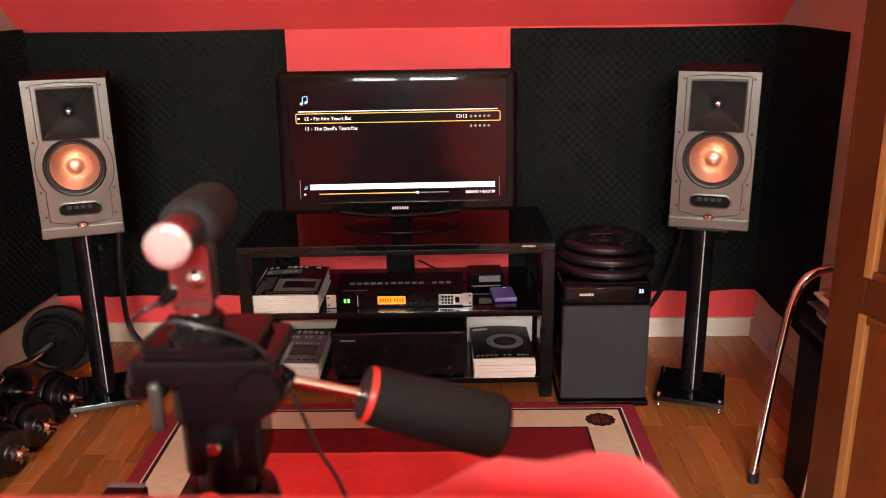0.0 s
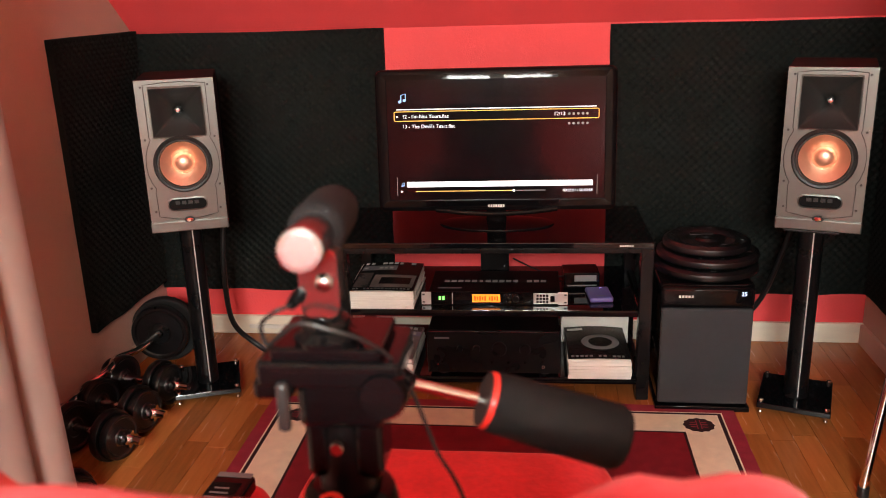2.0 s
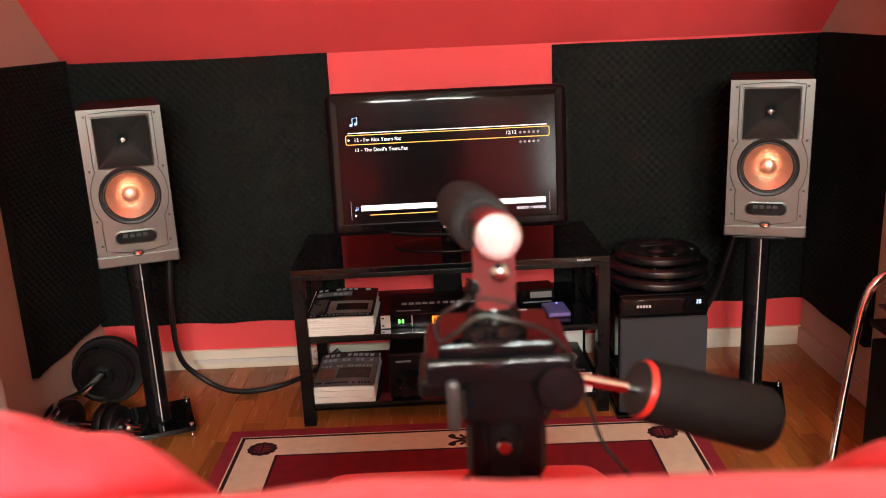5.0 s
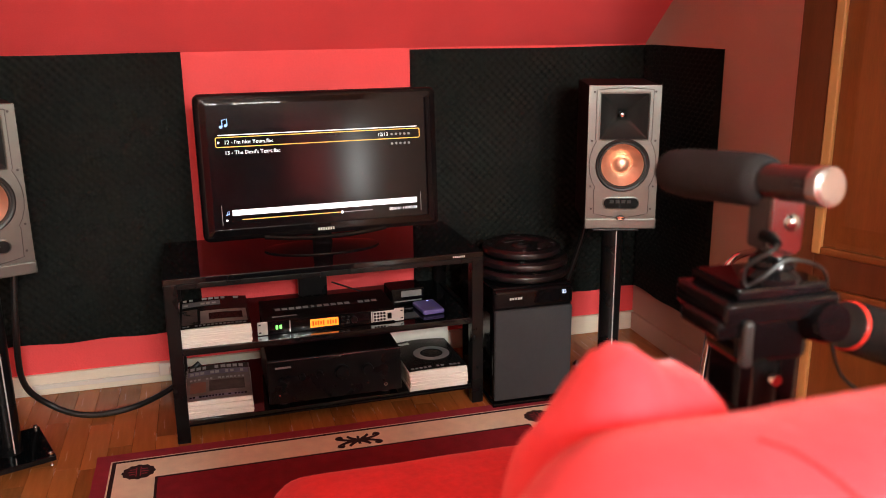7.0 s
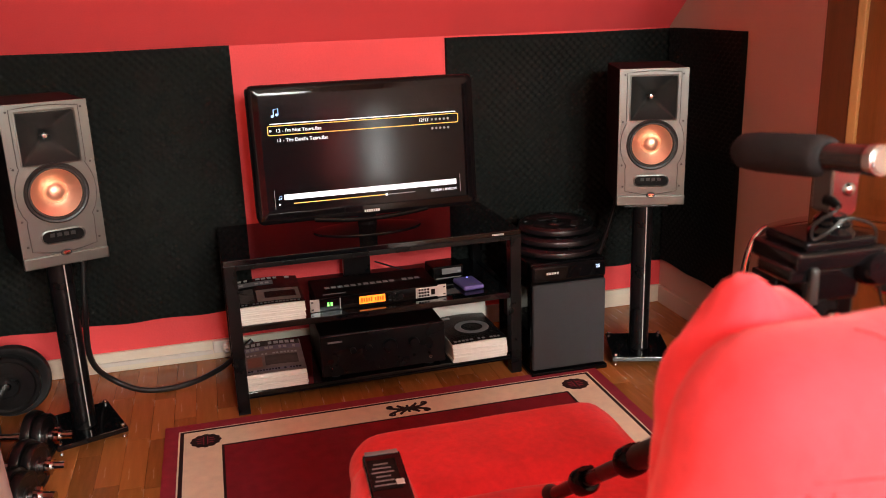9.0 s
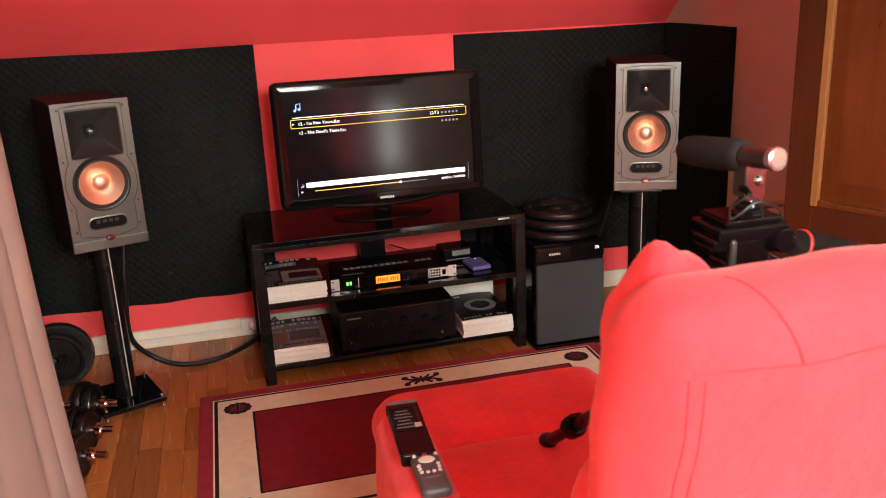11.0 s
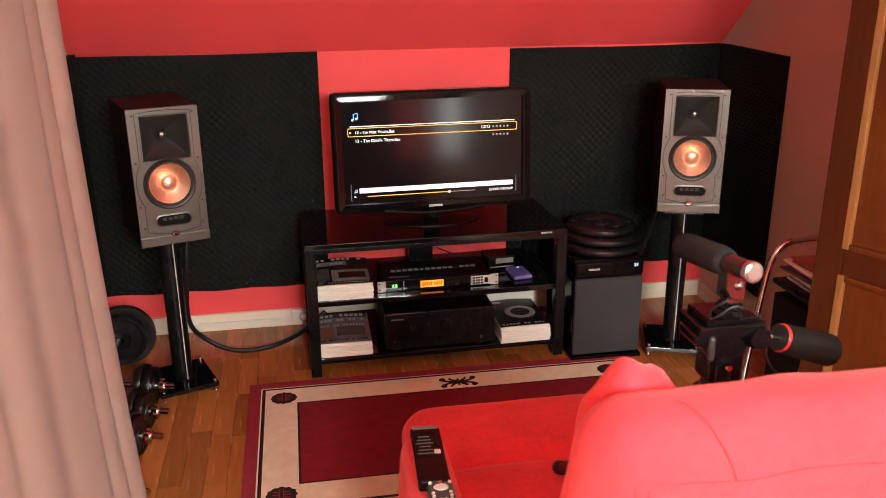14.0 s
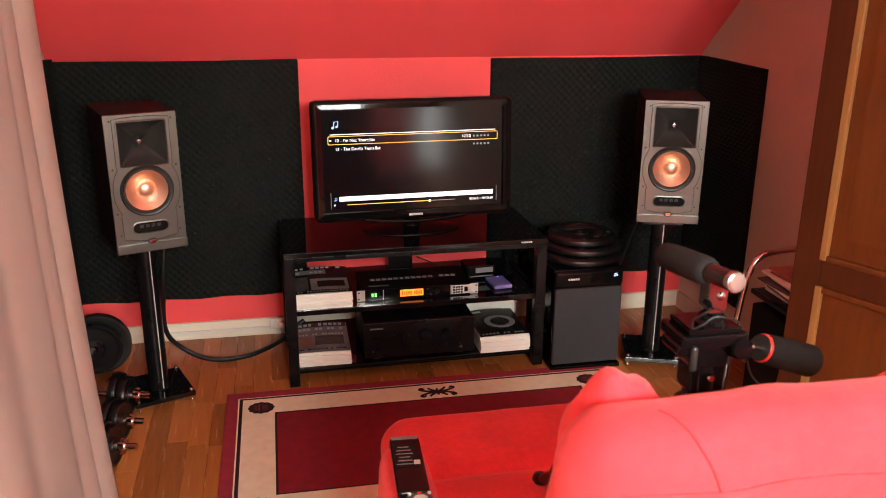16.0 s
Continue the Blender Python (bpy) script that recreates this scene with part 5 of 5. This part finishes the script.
# ---------------------------------------------------------------- curtain
def curtain():
    bm = bmesh.new()
    n, h = 150, 46
    top, rows = 2.30, []
    for j in range(h + 1):
        f = j / h
        z = top - f * (top - 0.012)
        row = []
        for i in range(n + 1):
            s = i / n
            y = 2.06 - 1.50 * s
            x = -1.075 - 0.03 * s
            amp = (0.010 + 0.012 * f) * (0.55 + 0.45 * math.sin(s * 17 + 0.7))
            ph = s * 54 + 2.6 * math.sin(s * 8) + 0.5 * math.sin(f * 2.2 + s * 5)
            x += amp * math.sin(ph) + 0.010 * math.sin(ph * 0.43 + 2 + f)
            y += 0.012 * math.cos(ph) - 0.06 * (1 - s) * f * f * f
            x += (0.02 + 0.05 * (1 - s)) * f * f * f
            row.append(bm.verts.new((x, y, z)))
        rows.append(row)
    for a, b in zip(rows, rows[1:]):
        for i in range(n):
            bm.faces.new((a[i], a[i + 1], b[i + 1], b[i]))
    bmesh.ops.solidify(bm, geom=bm.faces[:], thickness=0.0025)
    c = thing("curtain", T((0, 0, 0)), "floor-length blush pink curtain in soft folds", "curtain")
    part("cloth", bm, CURTAIN, c, smooth=80)
    part("rail", Tb([(-1.09, 2.10, 2.315), (-1.09, 0.50, 2.315)], 0.012, 12), CREAM, c)


curtain()


# ---------------------------------------------------------------- open panelled door
def panel_door():
    a = Vector((0.992, 1.997, 0))
    d = Vector((0.42, -0.907, 0)).normalized()
    ang = math.degrees(math.atan2(d.y, d.x))
    m = T(a) @ Rz(ang)          # x along the leaf from its free edge, -y... faces the room
    W, H, TH = 0.86, 2.03, 0.040
    door = thing("door_1", m @ T((0, 0, 0.006)), "open varnished wooden panelled door", "door", kind="structure")
    def bx(name, x0, x1, z0, z1, y0, y1, mt, label=""):
        return part(name, B(((x0 + x1) / 2, (y0 + y1) / 2, (z0 + z1) / 2), (x1 - x0, y1 - y0, z1 - z0), 0.003), mt, door, label)
    bx("stile", 0, 0.085, 0, H, 0, TH, DOOR_DARK)
    bx("stile", W - 0.085, W, 0, H, 0, TH, DOOR_DARK)
    bx("core", 0.085, W - 0.085, 0.0, H, 0.012, TH - 0.012, DOOR_WOOD)
    for z0, z1 in ((0, 0.14), (0.655, 0.735), (1.93, H)):
        bx("rail", 0.085, W - 0.085, z0, z1, 0.002, TH - 0.002, DOOR_DARK)
    for z0, z1 in ((0.14, 0.655), (0.735, 1.93)):
        for yy, sg in ((0.0, 1), (TH, -1)):
            f0, f1 = (yy - 0.004, yy + 0.013) if sg > 0 else (yy - 0.013, yy + 0.004)
            bx("moulding", 0.078, 0.100, z0, z1, f0, f1, DOOR_LIGHT, "pale worn moulding")
            bx("moulding", W - 0.100, W - 0.078, z0, z1, f0, f1, DOOR_WOOD)
            bx("moulding", 0.100, W - 0.100, z0, z0 + 0.018, f0, f1, DOOR_WOOD)
            bx("moulding", 0.100, W - 0.100, z1 - 0.018, z1, f0, f1, DOOR_WOOD)
            bm = bmesh.new()
            cx, cz, wx2, hz2 = W / 2, (z0 + z1) / 2, (W - 0.29) / 2, (z1 - z0) / 2 - 0.075
            y_out = 0.004 if sg > 0 else TH - 0.004
            y_in = 0.012 if sg > 0 else TH - 0.012
            o = [bm.verts.new((cx + sx * (wx2 + 0.045), y_in, cz + sz * (hz2 + 0.045))) for sx, sz in ((-1, -1), (1, -1), (1, 1), (-1, 1))]
            i = [bm.verts.new((cx + sx * wx2, y_out, cz + sz * hz2)) for sx, sz in ((-1, -1), (1, -1), (1, 1), (-1, 1))]
            bm.faces.new(i)
            for k in range(4):
                bm.faces.new((o[k], o[(k + 1) % 4], i[(k + 1) % 4], i[k]))
            part("raised_panel", bm, DOOR_WOOD, door, smooth=20)


panel_door()


# ---------------------------------------------------------------- tubular stand with newspapers
def tube_stand():
    s = thing("magazine_table", T((0, 0, 0)), "chrome tube side stand with black sides holding newspapers", "side stand")
    for y in (2.335, 2.03):
        part("tube_frame", Tb(curve_pts([(1.000, y, 0.006), (1.018, y, 0.20), (1.040, y, 0.42), (1.058, y, 0.54), (1.090, y, 0.600), (1.150, y, 0.622), (1.28, y, 0.63), (1.325, y, 0.63)], 6), 0.0115, 12), CHROME, s, "bent chrome tube")
    part("black_side", B((1.20, 2.18, 0.235), (0.25, 0.27, 0.43), 0.006), MATT_BLACK, s)
    part("shelf", B((1.205, 2.18, 0.480), (0.24, 0.34, 0.018), 0.003), SATIN_BLACK, s)
    part("rubber_foot", Tb([(1.003, 2.335, 0.0), (1.003, 2.335, 0.03)], 0.015, 12), RUBBER, s)
    part("rubber_foot", Tb([(1.003, 2.03, 0.0), (1.003, 2.03, 0.03)], 0.015, 12), RUBBER, s)


tube_stand()
nw = thing("newspaper_pile", T((1.215, 2.18, 0.4895)), "untidy pile of folded newspapers and magazines on the stand", "newspapers")
rnd = random.Random(21)
z = 0.0
for k in range(9):
    th = rnd.uniform(0.007, 0.014)
    bm = bmesh.new()
    soft_box(bm, (rnd.uniform(-0.015, 0.015), rnd.uniform(-0.02, 0.02), z + th / 2), (0.20, 0.28, th), th * 0.48, 8, 0, 0.002, 6, k * 3.0, Rz(rnd.uniform(-7, 7)))
    part("newspaper", bm, (PAPER, PAPER, COVER_B, PAPER, COVER_A, PAPER, PAPER, COVER_D, COVER_D)[k], nw, smooth=60)
    z += th


# ---------------------------------------------------------------- floor
floor = struct("floor", B(((X_L + X_R) / 2, (Y_FRONT + Y_REAR) / 2, -0.056), (X_R - X_L + 2 * WT, Y_FRONT - Y_REAR + 2 * WT, 0.1)), GAP, "oak strip parquet floor, warm and satin varnished", "floor")
SW, rnd = 0.071, random.Random(5)
lens = (0.30, 0.40, 0.52)
shared = []
for ln in lens:
    shared.append(mesh_of("plank", B((0, ln / 2, -0.003), (SW - 0.0007, ln - 0.0007, 0.006), 0.0006, 1), OAK, 0))
rest_v, rest_f = [], []
nx = int(math.ceil((X_R - X_L) / SW))
for i in range(nx):
    x = X_L + SW * (i + 0.5)
    if x + SW / 2 > X_R + 0.06:
        continue
    y = Y_FRONT + 0.01 + rnd.uniform(0, 0.10)
    while y > Y_REAR + 0.42:
        k = rnd.randrange(3)
        ln = lens[k]
        y -= ln
        if y > 1.45:
            p = new("plank", shared[k])
            p.parent = floor
            p.matrix_basis = T((x, y, 0))
        else:
            b = len(rest_v)
            g = 0.0004
            rest_v += [(x - SW / 2 + g, y + g, 0), (x + SW / 2 - g, y + g, 0), (x + SW / 2 - g, y + ln - g, 0), (x - SW / 2 + g, y + ln - g, 0)]
            rest_v += [(a, q, -0.006) for a, q, _ in rest_v[b:b + 4]]
            rest_f += [(b, b + 1, b + 2, b + 3), (b, b + 4, b + 5, b + 1), (b + 1, b + 5, b + 6, b + 2), (b + 2, b + 6, b + 7, b + 3), (b + 3, b + 7, b + 4, b)]
me = bpy.data.meshes.new("planks")
me.from_pydata(rest_v, [], rest_f)
me.materials.append(OAK)
rest = new("planks", me)
rest.parent = floor
tagged(rest, kind="stuff")
